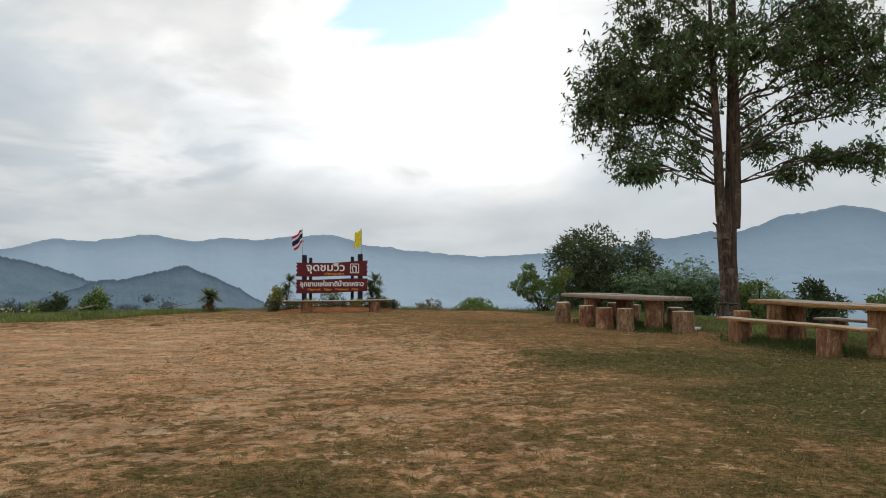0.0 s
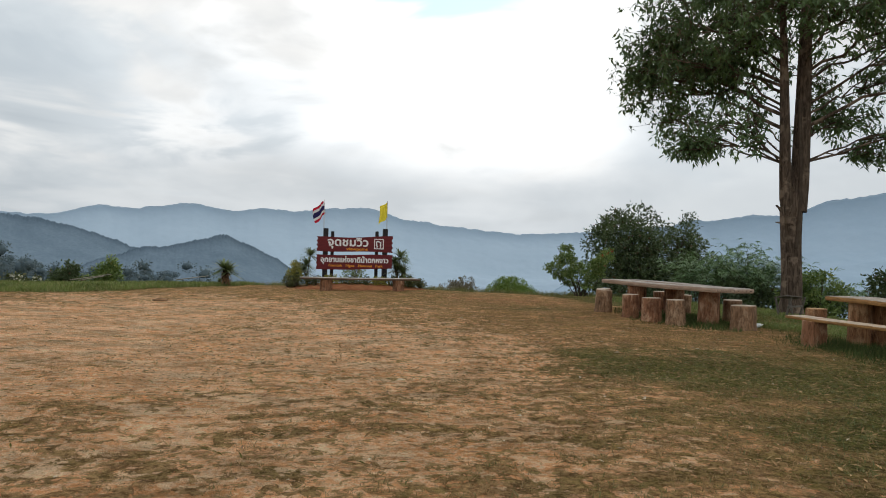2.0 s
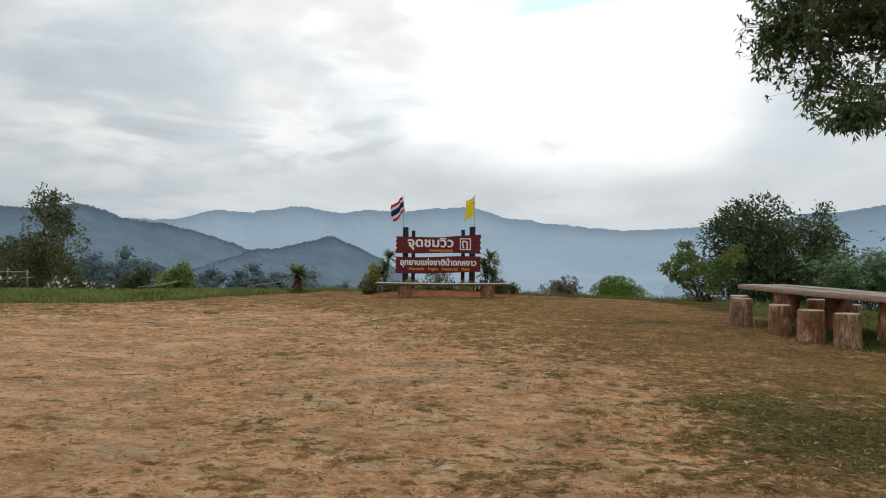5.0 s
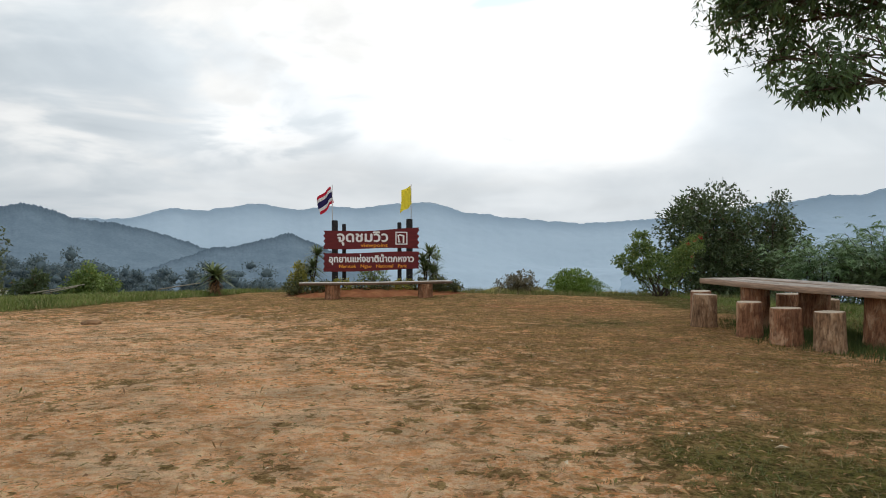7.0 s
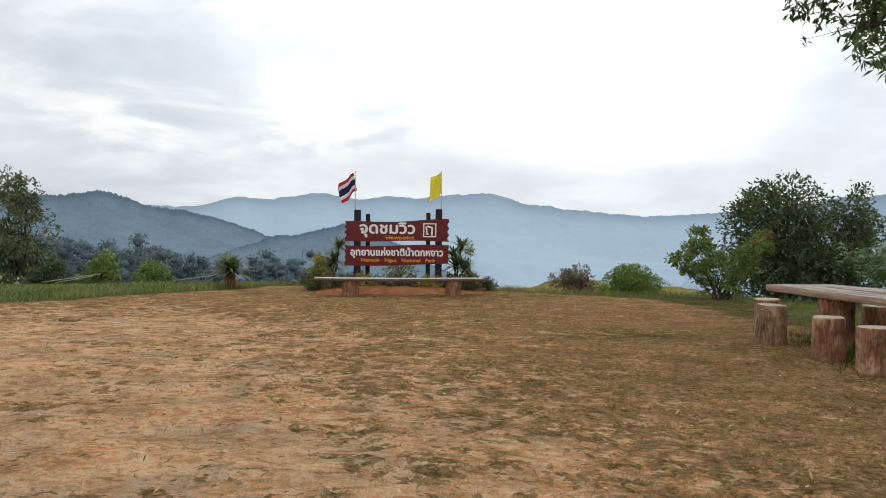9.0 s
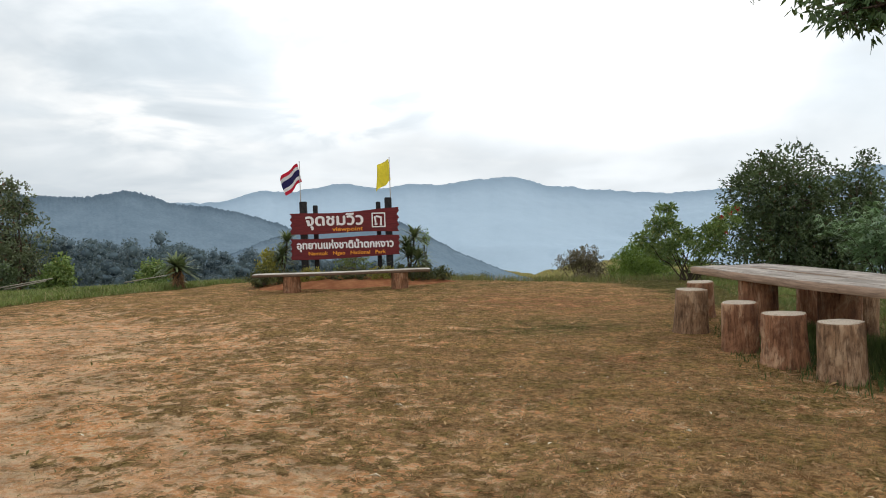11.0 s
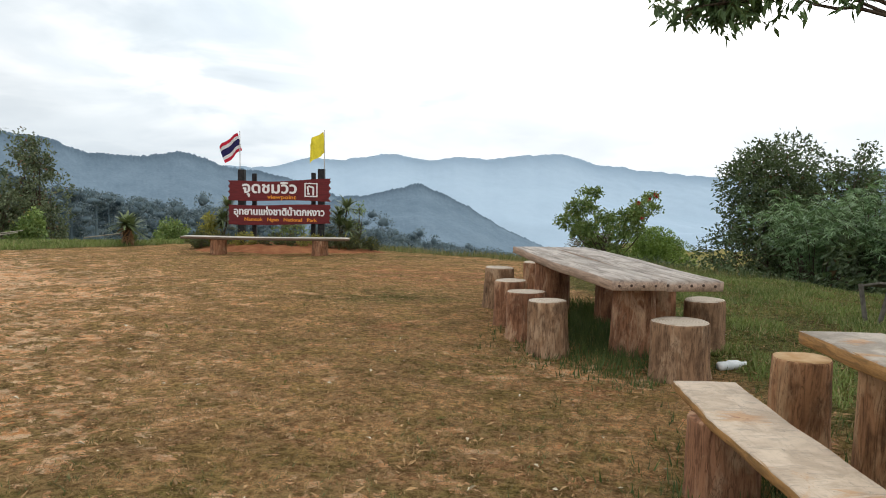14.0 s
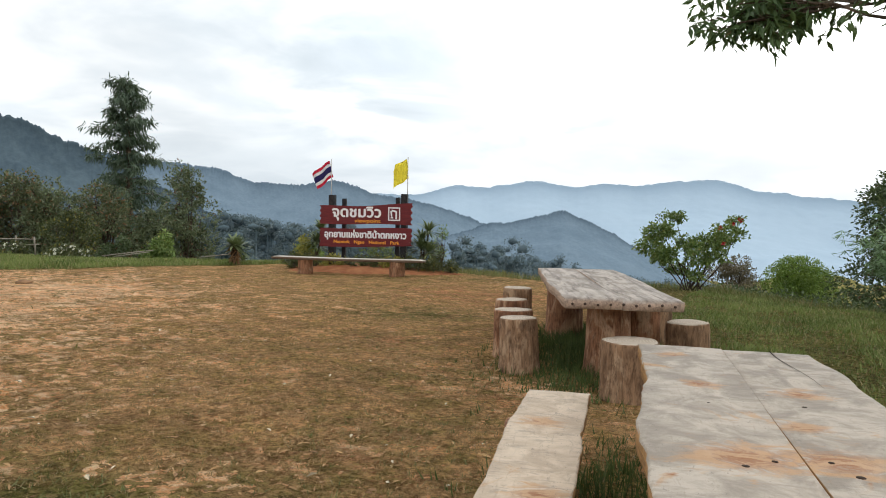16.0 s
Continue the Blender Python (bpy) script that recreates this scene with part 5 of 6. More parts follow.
def conifer(x, y, height):
    """A tall dark tree whose branches hang in ragged tiers."""
    rng = np.random.default_rng(71)
    z0 = gz(x, y)
    ob = plant("hanging_conifer", x, y, z0, "tall dark conifer with ragged drooping branches", "tree")
    link("trunk", tubes_mesh("trunk", [[(np.array([0.2 * math.sin(3 * u), 0, height * 0.97 * u]), 0.38 * (1 - u) + 0.05) for u in np.linspace(0, 1, 14)]], 12), M_BARK, ob, "straight dark trunk")
    paths, P, D = [], [], []
    for k in range(66):
        u = 0.14 + 0.85 * k / 65
        a = 2.39996 * k
        reach = height * 0.215 * (1 - 0.25 * u - 0.55 * max(0.0, u - 0.8) / 0.2) * rng.uniform(0.45, 1.25)
        s = np.array([0, 0, height * u])
        e = s + np.array([math.cos(a) * reach, math.sin(a) * reach, reach * rng.uniform(-0.1, 0.5)])
        path = bend(s, e, 0.12 * reach, 6, 0.06, 0.015, rng, 0.06)
        paths.append(path)
        for _ in range(34):
            i = rng.integers(1, 7)
            p = path[i][0] + rng.normal(size=3) * np.array([0.22, 0.22, 0.12])
            for _ in range(5):
                P.append(p + rng.normal(size=3) * 0.10)
                D.append(np.array([math.cos(a) * 0.4, math.sin(a) * 0.4, -0.75]) + rng.normal(size=3) * 0.45)
    link("branching", tubes_mesh("branching", paths, 5), M_BARK, ob, "thin drooping branches")
    P, D = np.array(P), unit(np.array(D))
    link("crown", leaves_mesh("crown", P, D, rng.uniform(0.35, 0.75, len(P)), rng.uniform(0.07, 0.13, len(P)), rng, 0.1, 0.5), M_LEAF_CONIFER, ob, "dark hanging needles")
    return ob


conifer(-40.6, 46.4, 14.2)

# the woods down in the valley
rng = np.random.default_rng(81)
WOOD_AZ = [-75, -60, -50, -45.5, -43, -40, -37.8, -34.5, -33.4, -32.4, -28.4, -25.6, -24.0, -22.0, -19.8, -15.4, -8, 2, 14]
WOOD_EL = [0.6, 0.4, 0.0, -0.2, 0.0, -0.8, -1.1, -1.6, -1.15, -1.7, -2.4, -1.95, -1.8, -2.4, -3.0, -4.1, -5.2, -6.2, -6.5]
P, D, paths, solid_v, solid_f = [], [], [], [], []
ball_v, ball_f = [], []
for i in range(5):
    for j in range(8):
        t, p = math.pi * i / 4, 2 * math.pi * j / 8
        ball_v.append((math.sin(t) * math.cos(p), math.sin(t) * math.sin(p), math.cos(t)))
        if i < 4:
            ball_f.append((i * 8 + j, i * 8 + (j + 1) % 8, (i + 1) * 8 + (j + 1) % 8, (i + 1) * 8 + j))
ball_v, ball_f = np.array(ball_v), np.array(ball_f)
for k in range(560):
    a = rng.uniform(-74, 4)
    r = rng.uniform(210, 430)
    drop = rng.uniform(0, 1) ** 1.6 * 3.0 - 0.1
    top = 1.35 + r * math.tan(radians(float(np.interp(a, WOOD_AZ, WOOD_EL)) - drop))
    w, h = rng.uniform(4.0, 8.0), rng.uniform(5.0, 9.5)
    c = np.array([3.0 + r * math.sin(radians(a)), 6.0 + r * math.cos(radians(a)), top - h * 0.55])
    n = 600
    lobes = rng.normal(size=(6, 3)) * np.array([w * 0.42, w * 0.42, h * 0.24])
    which = rng.integers(0, 6, n)
    d = unit(rng.normal(size=(n, 3)))
    size = np.array([w * 0.42, w * 0.42, h * 0.27])
    P.append(c + lobes[which] + d * size * rng.uniform(0.55, 1.1, (n, 1)))
    D.append(unit(d + rng.normal(size=(n, 3)) * 0.7))
    for lobe in lobes:
        solid_f.append(ball_f + len(solid_v) * len(ball_v))
        solid_v.append(c + lobe + ball_v * size * rng.uniform(0.45, 0.75, (len(ball_v), 1)))
    paths.append([(c, 0.3), (c - np.array([0, 0, h + 14]), 0.5)])
P, D = np.concatenate(P), np.concatenate(D)
# blue-grey haze is mixed into the colours of these woods
M_LEAF_WOODS = leaf_material("haze_tinted_leaf", (0.118, 0.162, 0.188), (0.146, 0.194, 0.218))
M_WOODS = hill_material("haze_tinted_wood", (0.095, 0.135, 0.156), (0.130, 0.176, 0.198), 0.05)
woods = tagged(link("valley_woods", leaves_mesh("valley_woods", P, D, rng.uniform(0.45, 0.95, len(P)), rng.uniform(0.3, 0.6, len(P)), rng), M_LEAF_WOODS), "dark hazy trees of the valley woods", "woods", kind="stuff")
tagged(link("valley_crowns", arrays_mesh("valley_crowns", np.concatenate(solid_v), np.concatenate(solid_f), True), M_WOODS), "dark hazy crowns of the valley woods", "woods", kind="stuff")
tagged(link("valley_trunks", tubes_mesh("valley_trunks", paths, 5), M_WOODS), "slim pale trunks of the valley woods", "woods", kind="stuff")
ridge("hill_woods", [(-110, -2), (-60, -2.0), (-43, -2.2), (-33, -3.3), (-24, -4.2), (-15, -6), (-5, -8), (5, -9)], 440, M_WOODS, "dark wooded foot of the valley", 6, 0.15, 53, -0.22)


# ---- the bed round the sign ----
def bed_bm():
    bm = bmesh.new()
    n, m, rows = 56, 9, []
    for j in range(m + 1):
        f = 1 - j / m
        row = []
        for k in range(n):
            a = 2 * math.pi * k / n
            wob = 1 + 0.05 * math.sin(3 * a + 1) + 0.04 * math.sin(7 * a)
            z = 0.17 * (1 - f**2.2) - 0.04 * f**6 + 0.012 * math.sin(9 * a + 5 * f) * (1 - f)
            row.append(bm.verts.new((2.3 * f * wob * math.cos(a), 1.02 * f * wob * math.sin(a), z)))
        rows.append(row)
    for a, b in zip(rows[:-1], rows[1:-1]):
        for k in range(n):
            bm.faces.new((a[k], a[(k + 1) % n], b[(k + 1) % n], b[k]))
    bm.faces.new(rows[-2])
    bmesh.ops.remove_doubles(bm, verts=bm.verts, dist=0.0005)
    return bm


BED = pose(SX, SY, 0, 0, 0, SA)
bed = thing("soil_bed", BED @ pose(1.18, 0.02, 0.0), "raised bed of bare red soil round the sign", "flower bed")
part("soil", bed_bm(), M_SOIL, bed, "heaped red soil")


def on_bed(x, y):
    p = BED @ Vector((x, y, 0))
    return p.x, p.y


for k in range(13):
    x, y = on_bed(-0.55 + 0.285 * k, -0.22 + 0.05 * math.sin(k * 2.3))
    yellow = k in (3, 4, 8, 9)
    bush("low_hedge_plant", x, y, 0.38, 0.31 if yellow else 0.35, M_LEAF_YELLOW if yellow else M_LEAF_HEDGE, "low yellow-leaved edging plant" if yellow else "low dark green edging plant", 420, 0.055, 0.03, 200 + k, 8, 0.0, 0.0, 0.006, z=0.11, gaps=0.2, group="edging plants of the sign bed", category="plant", low=0.05)
for k, (lx, ly, w, h) in enumerate(((-0.80, 0.05, 0.6, 0.36), (2.85, 0.0, 0.7, 0.38), (3.20, 0.1, 0.6, 0.32))):
    x, y = on_bed(lx, ly)
    bush("low_hedge_plant", x, y, w, h, M_LEAF_HEDGE, "low dark green edging plant", 600, 0.06, 0.03, 230 + k, 9, 0.0, 0.0, 0.006, z=0.05, gaps=0.2, group="edging plants of the sign bed", category="plant", low=0.05)
x, y = on_bed(-0.62, 0.35)
bush("croton_bush", x, y, 0.56, 0.70, M_LEAF_YELLOW, "upright yellow-green croton bush beside the sign", 900, 0.09, 0.035, 240, 10, 0.0, -0.3, 0.012, z=0.08, gaps=0.3, low=0.1)
x, y = on_bed(2.75, 0.85)
bush("wispy_shrub", x, y, 0.5, 1.15, M_LEAF_FRESH, "wispy pale green shrub behind the sign", 420, 0.08, 0.025, 241, 12, 0.0, -0.3, 0.012, z=0.02, gaps=0.6, low=0.3)
x, y = on_bed(1.2, 0.7)
bush("wispy_shrub", x, y, 1.2, 0.75, M_LEAF_FRESH, "thin green shrub behind the sign", 700, 0.08, 0.03, 242, 12, 0.0, -0.3, 0.010, z=0.06, gaps=0.7, low=0.2)


def rosette(name, x, y, z, heads, blade, width, mat, label, seed, stem=0.045, group="", skirt=0):
    """Spiky plant: stems that end in rosettes of long arching blades. heads: offsets of each rosette."""
    rng = np.random.default_rng(seed)
    ob = plant(name, x, y, z, label, "plant", group)
    paths = [bend((rng.normal() * 0.02, rng.normal() * 0.02, 0), h, 0.02, 4, stem, stem * 0.8, rng, 0.1) for h in heads]
    link("stem", tubes_mesh("stem", paths, 8), M_TWIG, ob, "short brown stem")
    V, F = [], []
    for h in heads:
        for k in range(80):
            a = 2.39996 * k + rng.uniform(-0.2, 0.2)
            e = rng.uniform(-0.25, 1.35)
            L = blade * rng.uniform(0.75, 1.15)
            out, up = np.array([math.cos(a), math.sin(a), 0]), np.array([0, 0, 1.0])
            s = np.array([-math.sin(a), math.cos(a), 0])
            b = len(V)
            for i in range(5):
                u = i / 4
                p = np.array(h) + out * L * (math.cos(e) * u + 0.12 * u * u) + up * L * (math.sin(e) * u - 0.30 * u * u)
                w = width * (0.8 + 1.4 * u) * (1 - u) ** 0.6 + 0.002
                V += [p - s * w * 0.5, p + s * w * 0.5]
            for i in range(4):
                F.append((b + 2 * i, b + 2 * i + 1, b + 2 * i + 3, b + 2 * i + 2))
    link("foliage", arrays_mesh("foliage", np.array(V), np.array(F)), mat, ob, "long pointed leaf blades")
    if skirt:
        hs = np.array(heads)[rng.integers(0, len(heads), skirt)]
        P = hs * np.stack([np.ones(skirt), np.ones(skirt), rng.uniform(0.35, 1.0, skirt)], -1)
        D = unit(np.stack([rng.normal(size=skirt) * 0.5, rng.normal(size=skirt) * 0.5, rng.uniform(-1.3, -0.3, skirt)], -1))
        link("dead_leaves", leaves_mesh("dead_leaves", P, D, rng.uniform(0.12, 0.28, skirt), rng.uniform(0.02, 0.04, skirt), rng), M_LITTER_BROWN, ob, "shaggy dead brown leaves on the stem")
    return ob


x, y = on_bed(-0.26, 0.35)
rosette("dracaena", x, y, 0.10, [(0, 0, 0.56), (0.10, 0.05, 0.86), (-0.10, 0.08, 0.42)], 0.38, 0.034, M_LEAF_YUCCA, "spiky green dracaena beside the sign", 250, 0.02)
x, y = on_bed(2.46, 0.2)
rosette("dracaena", x, y, 0.10, [(0, 0, 0.46), (0.20, 0.0, 0.40), (-0.05, 0.1, 0.66), (0.10, 0.16, 0.86)], 0.44, 0.036, M_LEAF_YUCCA, "spiky light green dracaena beside the sign", 251, 0.02)
rosette("yucca_plant", -5.98, 22.15, gz(-5.98, 22.15), [(0.0, 0.0, 0.52), (0.10, 0.03, 0.42)], 0.46, 0.055, M_LEAF_YUCCA, "small yucca with a shaggy brown stem", 252, 0.05, skirt=150)
rosette("yucca_plant", -6.35, 22.9, gz(-6.35, 22.9), [(0.0, 0.0, 0.10)], 0.25, 0.030, M_LEAF_YUCCA, "low spiky yucca in the grass", 253, 0.03)


def petals(name, n, spots, size, mat, label, category, seed, group):
    """Separate flowers, each a cup of five petals."""
    rng = np.random.default_rng(seed)
    for p in spots:
        a0 = rng.uniform(0, 6.28)
        D = unit(np.array([(math.cos(a0 + 1.2566 * k), math.sin(a0 + 1.2566 * k), 0.5) for k in range(5)]))
        ob = new(name, leaves_mesh(name, np.zeros((5, 3)), D, size, size * 0.8, rng, 0.1, 0.2))
        ob.data.materials.append(mat)
        ob.matrix_world = pose(*[float(v) for v in p], rng.uniform(40, 90), 0, rng.uniform(-40, 60))
        tagged(ob, label, category, group)


tips = TIPS["hibiscus_bush"]
tips = tips[np.argsort(-(tips[:, 2] + 0.6 * tips[:, 0] - 0.3 * tips[:, 1]))]
petals("hibiscus_flower", 5, [tuple(tips[k] + np.array([0, -0.03, 0.0])) for k in (0, 3, 25, 60, 110, 190)], 0.065, M_PETAL_RED, "open red hibiscus flower on the bush", "flower", 90, "red hibiscus flowers")

# flower bed, fence and fallen bamboo at the lawn's far corner
for k, (x, y, w, h) in enumerate(((-13.1, 22.2, 1.0, 0.44), (-12.6, 22.6, 1.0, 0.46), (-12.1, 23.0, 0.9, 0.40), (-14.1, 21.6, 1.2, 0.54), (-13.6, 23.0, 1.3, 0.66))):
    bush("flowering_bush", x, y, w, h, M_LEAF_HEDGE, "low dark bush with white flowers", 900, 0.075, 0.04, 260 + k, 10, 0.0, 0.0, 0.01, gaps=0.3, group="white-flowering bushes", low=0.05)
    order = np.argsort(-TIPS["flowering_bush"][:, 2] + 0.3 * TIPS["flowering_bush"][:, 1] - 0.25 * TIPS["flowering_bush"][:, 0])
    petals("white_flower", 5, [tuple(p) for p in TIPS["flowering_bush"][order][[0, 2, 4, 7, 10, 13, 17, 21, 26, 31, 37, 44, 52, 60]]], 0.062, M_PETAL_WHITE, "open white flower on the low bush", "flower", 280 + k, "white flowers")
bush("dark_bush", -10.9, 22.6, 1.0, 0.85, M_LEAF_DARK, "small dark green bush at the lawn's edge", 1800, 0.10, 0.05, 290, 12, 0.0, 0.1, 0.015, gaps=0.3, low=0.05)
bush("dark_bush", -15.4, 24.2, 2.5, 1.9, M_LEAF_HEDGE, "dark green bush behind the flower bed", 4200, 0.11, 0.055, 291, 16, 0.0, 0.1, 0.02, gaps=0.35, low=0.05)
fence = thing("bamboo_fence", pose(-14.6, 21.2, gz(-14.6, 21.2), 0, 0, 58), "short rough fence of dead bamboo", "fence")
for k in range(3):
    sub("fence_post", rod_bm(0.026, 0.66 + 0.05 * (k % 2), 8), M_BAMBOO_POLE, fence, pose(0.52 * k, 0, -0.05, 5 * k - 4, 3 - 3 * k))
for k in range(2):
    sub("rail", rod_bm(0.019, 1.22 - 0.1 * k, 8), M_BAMBOO_POLE, fence, pose(-0.06, -0.03, 0.31 + 0.24 * k, 0, 87 + 4 * k))
for k, (x, y, a, ln) in enumerate(((-10.3, 21.6, 62, 1.35), (-10.2, 21.9, 74, 1.0), (-7.6, 22.6, 50, 1.1))):
    ob = thing("fallen_bamboo", pose(x, y, gz(x, y) + 0.16, 0, 84, a), "dead bamboo pole lying in the grass", "pole", "fallen bamboo poles")
    part("pole", rod_bm(0.015, ln, 8), M_BAMBOO_POLE, ob)

# plastic bottle, scrap stand
bottle = thing("plastic_bottle", pose(6.37, 14.22, gz(6.37, 14.22) + 0.045, 0, 84, 25), "crumpled clear plastic bottle lying beside a stool", "bottle")
bmb = bmesh.new()
prof = [(0.0, 0.0), (0.036, 0.004), (0.04, 0.03), (0.035, 0.07), (0.041, 0.10), (0.036, 0.14), (0.038, 0.17), (0.016, 0.205), (0.014, 0.225)]
prev = None
for r, z in prof:
    ring = [bmb.verts.new((math.cos(a) * max(r, 0.001) * (1 + 0.10 * math.sin(3 * a + z * 50)), math.sin(a) * max(r, 0.001), z)) for a in [2 * math.pi * k / 14 for k in range(14)]]
    if prev:
        for k in range(14):
            bmb.faces.new((prev[k], prev[(k + 1) % 14], ring[(k + 1) % 14], ring[k]))
    prev = ring
bmb.faces.new(prev)
part("bottle_body", bmb, M_PLASTIC, bottle)
sub("cap", disc_bm(0.016, 0.018, 12), M_WHITE, bottle, pose(0, 0, 0.234), "white screw cap")

stand = thing("scrap_stand", pose(8.45, 17.25, gz(8.45, 17.25), 0, 0, 35), "small grey scrap-wood stand leaning at the tree", "stand")
for k, (x, y, rx) in enumerate(((-0.28, -0.12, 14), (0.28, -0.12, 14), (-0.28, 0.14, -12), (0.28, 0.14, -12))):
    sub("leg", box_bm(0.045, 0.035, 0.48, 0.004), M_STAND, stand, pose(x, y, 0.22, rx, 0, 0), "", False)
sub("board", box_bm(0.68, 0.22, 0.025, 0.004), M_STAND, stand, pose(0, 0.01, 0.45, -14, 4, 0), "tilted grey board", False)
sub("brace", box_bm(0.60, 0.03, 0.04, 0.004), M_STAND, stand, pose(0, -0.13, 0.25), "", False)

# pale scraps and dry leaves on the lawn
for k, (x, y, s) in enumerate(((0.32, 7.78, 0.06), (2.51, 7.22, 0.05), (2.16, 8.27, 0.045), (1.04, 13.83, 0.06), (2.0, 11.73, 0.05), (3.95, 8.92, 0.04), (1.60, 9.67, 0.05), (1.66, 13.11, 0.06), (-1.7, 5.2, 0.05), (5.05, 11.3, 0.045), (4.9, 11.9, 0.035), (4.2, 10.7, 0.045), (3.0, 11.2, 0.04), (5.6, 10.9, 0.04), (1.35, 6.4, 0.05), (2.9, 10.1, 0.06))):
    rngl = np.random.default_rng(300 + k)
    ob = new("fallen_leaf", leaves_mesh("fallen_leaf", np.zeros((1, 3)), np.array([[1.0, 0, 0.12]]), s * 1.5, s * 0.6, rngl, 0.45, 0.5))
    ob.data.materials.append(M_LITTER)
    ob.matrix_world = pose(x, y, gz(x, y) + 0.03, 0, 0, 47 * k)
    tagged(ob, "pale curled dry leaf lying on the lawn", "leaf", "pale leaves on the lawn")
rng = np.random.default_rng(320)
for name, n, lows, highs, small, large, mat, label in (("leaf_litter", 2600, (-8, 2), (8.5, 20), 0.02, 0.075, M_LITTER_BROWN, "small brown dry leaves scattered over the lawn"),
                                                      ("pale_litter", 450, (-6, 2.5), (7.5, 17), 0.02, 0.05, M_LITTER, "pale leaf scraps scattered over the lawn"),
                                                      ("straw_litter", 9000, (-3, 5), (7.5, 16), 0.03, 0.09, M_GRASS_DRY, "thin dry straws scattered over the lawn")):
    lx, ly = rng.uniform(lows[0], highs[0], n), rng.uniform(lows[1], highs[1], n)
    lz = ground_z(lx, ly) + 0.026
    D = unit(np.stack([rng.normal(size=n), rng.normal(size=n), rng.uniform(-0.1, 0.25, n)], -1))
    tagged(link(name, leaves_mesh(name, np.stack([lx, ly, lz], -1), D, rng.uniform(small, large, n), rng.uniform(0.006, 0.022, n), rng, 0.3, 0.3), mat), label, "leaf litter", kind="stuff")

# a dark clod of earth and roots on the bare soil
clod = bmesh.new()
bmesh.ops.create_icosphere(clod, subdivisions=3, radius=1.0)
crng = random.Random(7)
ph = [crng.uniform(0, 6) for _ in range(4)]
for vert in clod.verts:
    p = vert.co
    wob = 1 + 0.22 * math.sin(4 * p.x + ph[0]) * math.cos(5 * p.y + ph[1]) + 0.14 * math.sin(9 * p.z + 7 * p.x + ph[2]) + crng.uniform(-0.06, 0.06)
    vert.co = Vector((p.x * 0.15 * wob, p.y * 0.09 * wob, max(-0.02, p.z * 0.05 * wob)))
ob = thing("earth_clod", pose(-5.5, 16.4, gz(-5.5, 16.4) + 0.015, 0, 0, 20), "dark brown clod of earth lying on the bare soil", "clod")
part("lump", clod, M_LITTER_BROWN, ob)


# dark scrub on the slope past the brow
rng = np.random.default_rng(501)
sx, sy = rng.uniform(5.0, 24.0, 5200), rng.uniform(21.5, 52.0, 5200)
keep = (sy - np.interp(sx, BROW_X, BROW_Y) > 2.4) & (vnoise(sx * 0.8, sy * 0.8, 7) > 0.36)
sx, sy = np.repeat(sx[keep], 14), np.repeat(sy[keep], 14)
n = len(sx)
P = np.stack([sx + rng.normal(size=n) * 0.28, sy + rng.normal(size=n) * 0.28, ground_z(sx, sy) + rng.uniform(0.02, 0.26, n)], -1)
D = unit(rng.normal(size=(n, 3)) + np.array([0, 0, 0.35]))
tagged(link("slope_scrub", leaves_mesh("slope_scrub", P, D, rng.uniform(0.07, 0.16, n), rng.uniform(0.03, 0.07, n), rng), M_LEAF_DARK), "low dark green scrub on the slope past the brow", "scrub", kind="stuff")


# ---- grass ----
def grass(name, lows, highs, tufts, blades, height, mat, label, seed, want, lean=0.6, width=0.005, sink=0.01):
    """Tufts of blades where want(x, y) is high."""
    rng = np.random.default_rng(seed)
    x, y = rng.uniform(lows[0], highs[0], tufts), rng.uniform(lows[1], highs[1], tufts)
    p = want(x, y)
    keep = rng.uniform(size=tufts) < p
    x, y, p = x[keep], y[keep], p[keep]
    tall = np.repeat(height * (0.6 + 0.5 * np.clip(p, 0, 1)), blades)
    x, y = np.repeat(x, blades) + rng.normal(size=len(x) * blades) * height * 0.30, np.repeat(y, blades) + rng.normal(size=len(y) * blades) * height * 0.30
    cv, _ = cover_at(x, y)
    z = ground_z(x, y) + 0.016 * smooth01(cv, 0.25, 0.7) - sink
    a = rng.uniform(0, 2 * math.pi, len(x))
    h = tall * rng.uniform(0.5, 1.25, len(x))
    w = width * rng.uniform(0.7, 1.4, len(x))
    b = a + rng.uniform(0.8, 2.3, len(x))
    ln = lean * rng.uniform(0.2, 1.4, len(x)) * h
    base = np.stack([x, y, z], -1)
    s = np.stack([np.cos(a), np.sin(a), 0 * a], -1) * w[:, None]
    tip = base + np.stack([np.cos(b) * ln, np.sin(b) * ln, h + sink], -1)
    V = np.stack([base - s, base + s, tip], 1).reshape(-1, 3)
    return tagged(link(name, arrays_mesh(name, V, np.arange(len(V)).reshape(-1, 3)), mat), label, "grass", kind="stuff")


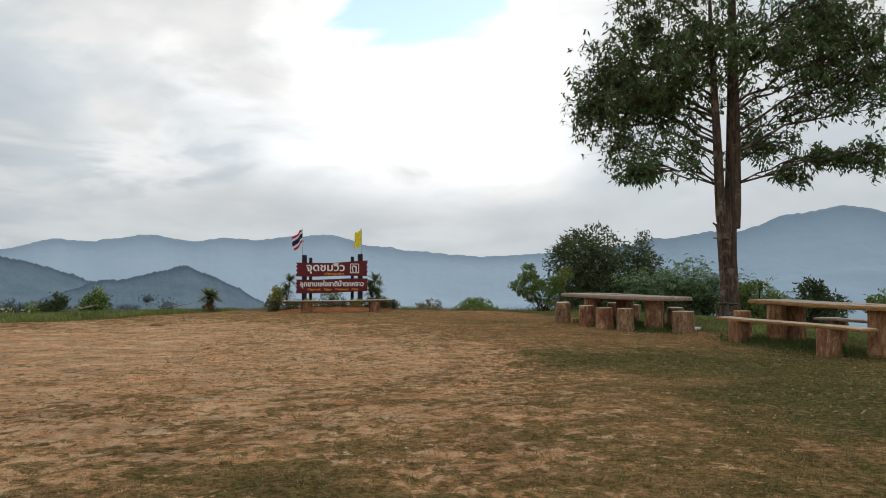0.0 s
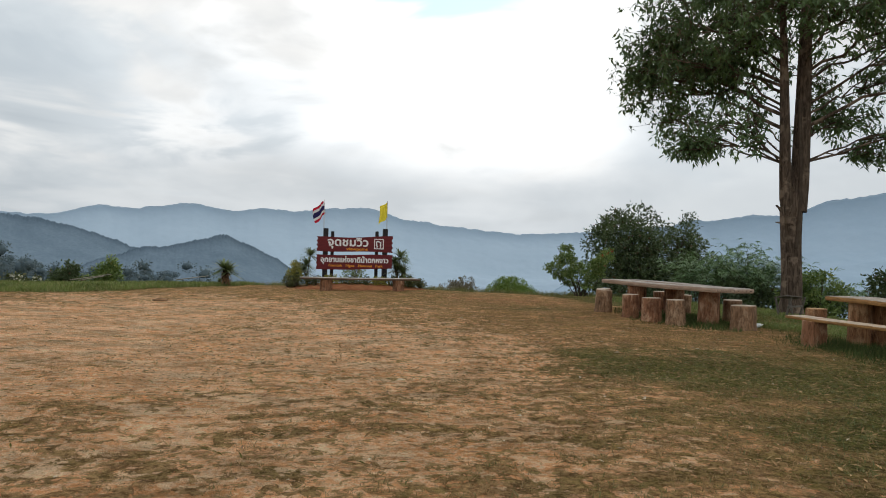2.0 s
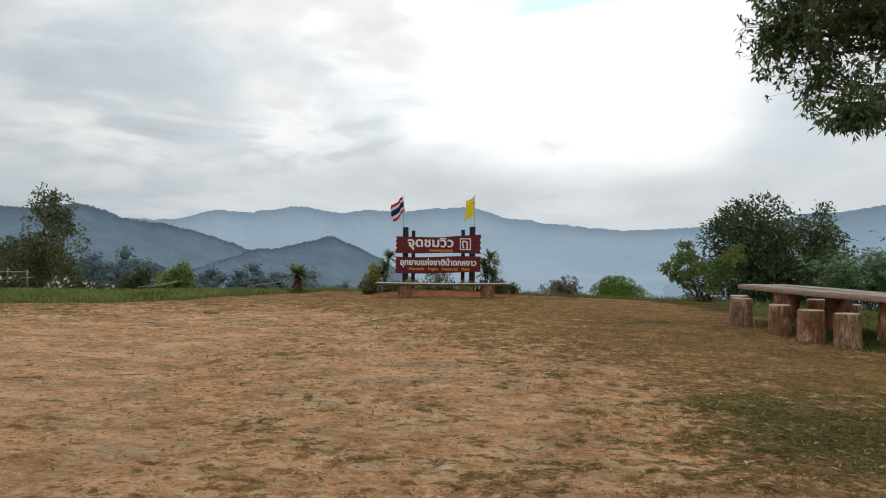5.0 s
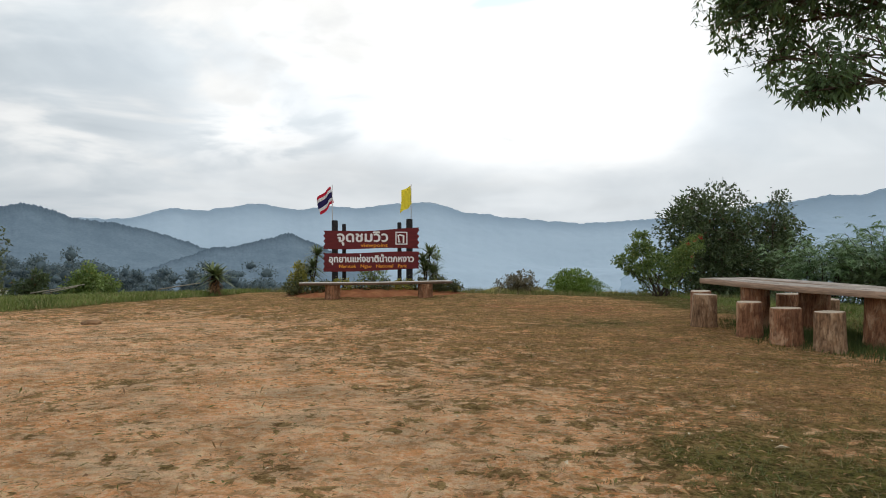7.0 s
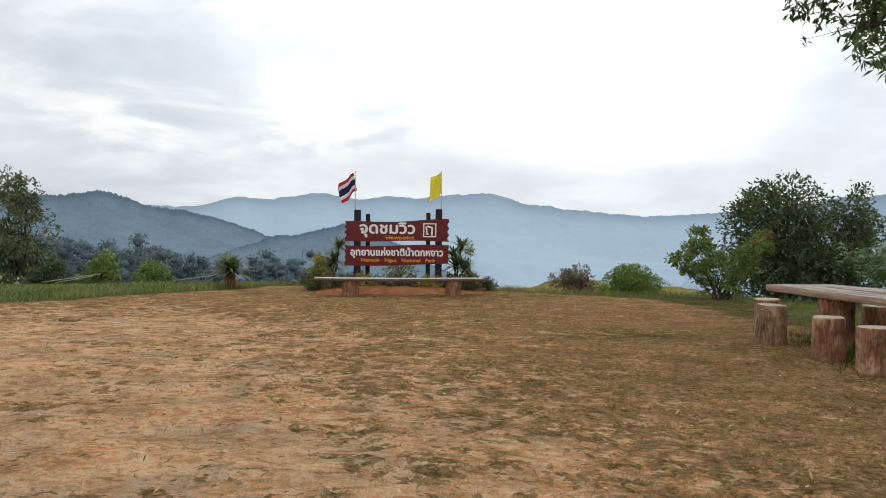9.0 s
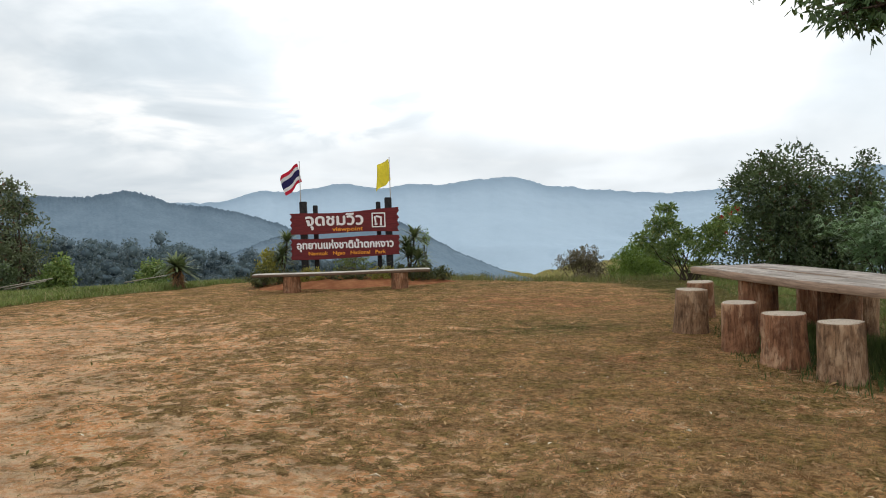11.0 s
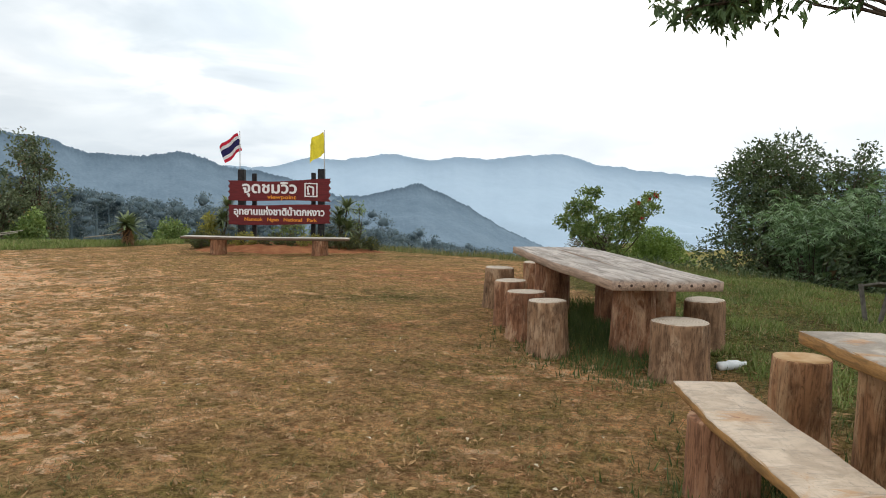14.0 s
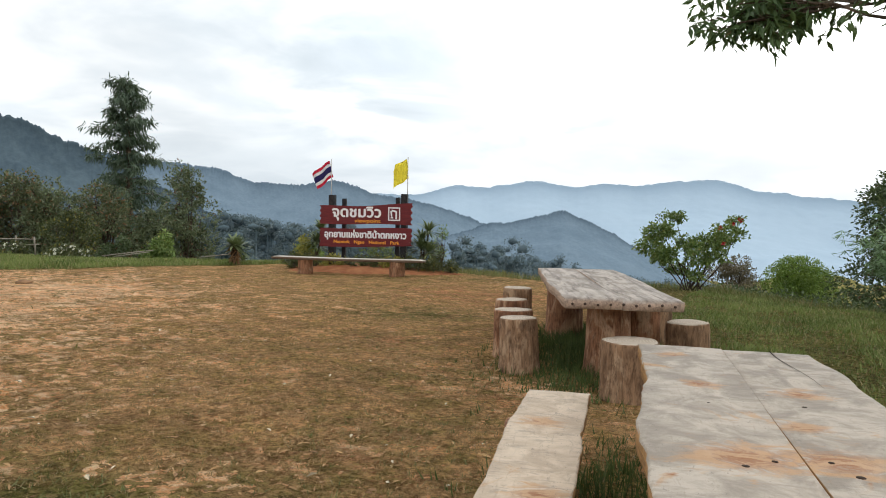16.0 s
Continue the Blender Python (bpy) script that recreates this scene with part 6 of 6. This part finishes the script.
def turf_want(x, y):
    c, g = cover_at(x, y)
    return smooth01(c + (vnoise(x * 7, y * 7, 3) - 0.5) * 0.7, 0.35, 0.75) * np.clip(1.25 - np.hypot(x - 3, (y - 8)) / 17, 0.15, 1)


def strip_want(x, y):
    _, g = cover_at(x, y)
    return smooth01(g, 0.45, 0.9)


grass("lawn_grass", (-9, 2.2), (10, 23), 190000, 4, 0.021, M_GRASS_DRY, "short dry trodden grass of the lawn", 401, lambda x, y: turf_want(x, y) * (1.0 - 0.7 * strip_want(x, y)), 1.9, 0.003)
grass("green_grass", (-9, 2.2), (12, 23), 70000, 4, 0.034, M_GRASS, "short green grass patches of the lawn", 402, lambda x, y: turf_want(x, y) * np.clip(cover_at(x, y)[1] * 1.3, 0, 1), 1.7, 0.0035)
grass("slope_grass", (5.2, 10.8), (19, 25.5), 90000, 4, 0.062, M_GRASS_LUSH, "lush green grass on the slope behind the tables", 403, lambda x, y: strip_want(x, y) * smooth01(x + 0.15 * (y - 14), 5.7, 6.4) * (0.25 + 0.75 * smooth01(vnoise(x * 1.6, y * 1.6, 12), 0.25, 0.7)), 0.9, 0.006)
grass("edge_grass", (-20, 15.5), (-5.2, 25), 34000, 4, 0.10, M_GRASS_LUSH, "taller green grass along the lawn's edge", 404, lambda x, y: strip_want(x, y) * smooth01(y - edge_y(x), 0.1, 1.2), 0.7, 0.008)
grass("table_grass", (4.3, 9.3), (7.8, 17.5), 30000, 4, 0.12, M_GRASS_SHADED, "uncut grass under the tables, its green darkened for the shade there", 405, lambda x, y: np.clip(blob(x, y, 5.62, 15.0, 0.5, 0.9) + blob(x, y, 5.1, 16.0, 0.5, 0.9) + 0.8 * blob(x, y, 7.1, 10.9, 0.35, 1.1) + 0.8 * blob(x, y, 6.45, 11.3, 0.35, 0.9), 0, 1) * 0.9, 0.6, 0.0055)
grass("brow_grass", (-6, 22.6), (10, 26.5), 9000, 4, 0.16, M_GRASS, "ragged grass along the brow", 406, lambda x, y: smooth01(y - np.interp(x, BROW_X, BROW_Y), -1.2, 0.6) * 0.8 * (vnoise(x * 1.3, y * 1.3, 9) > 0.45), 0.6, 0.006)
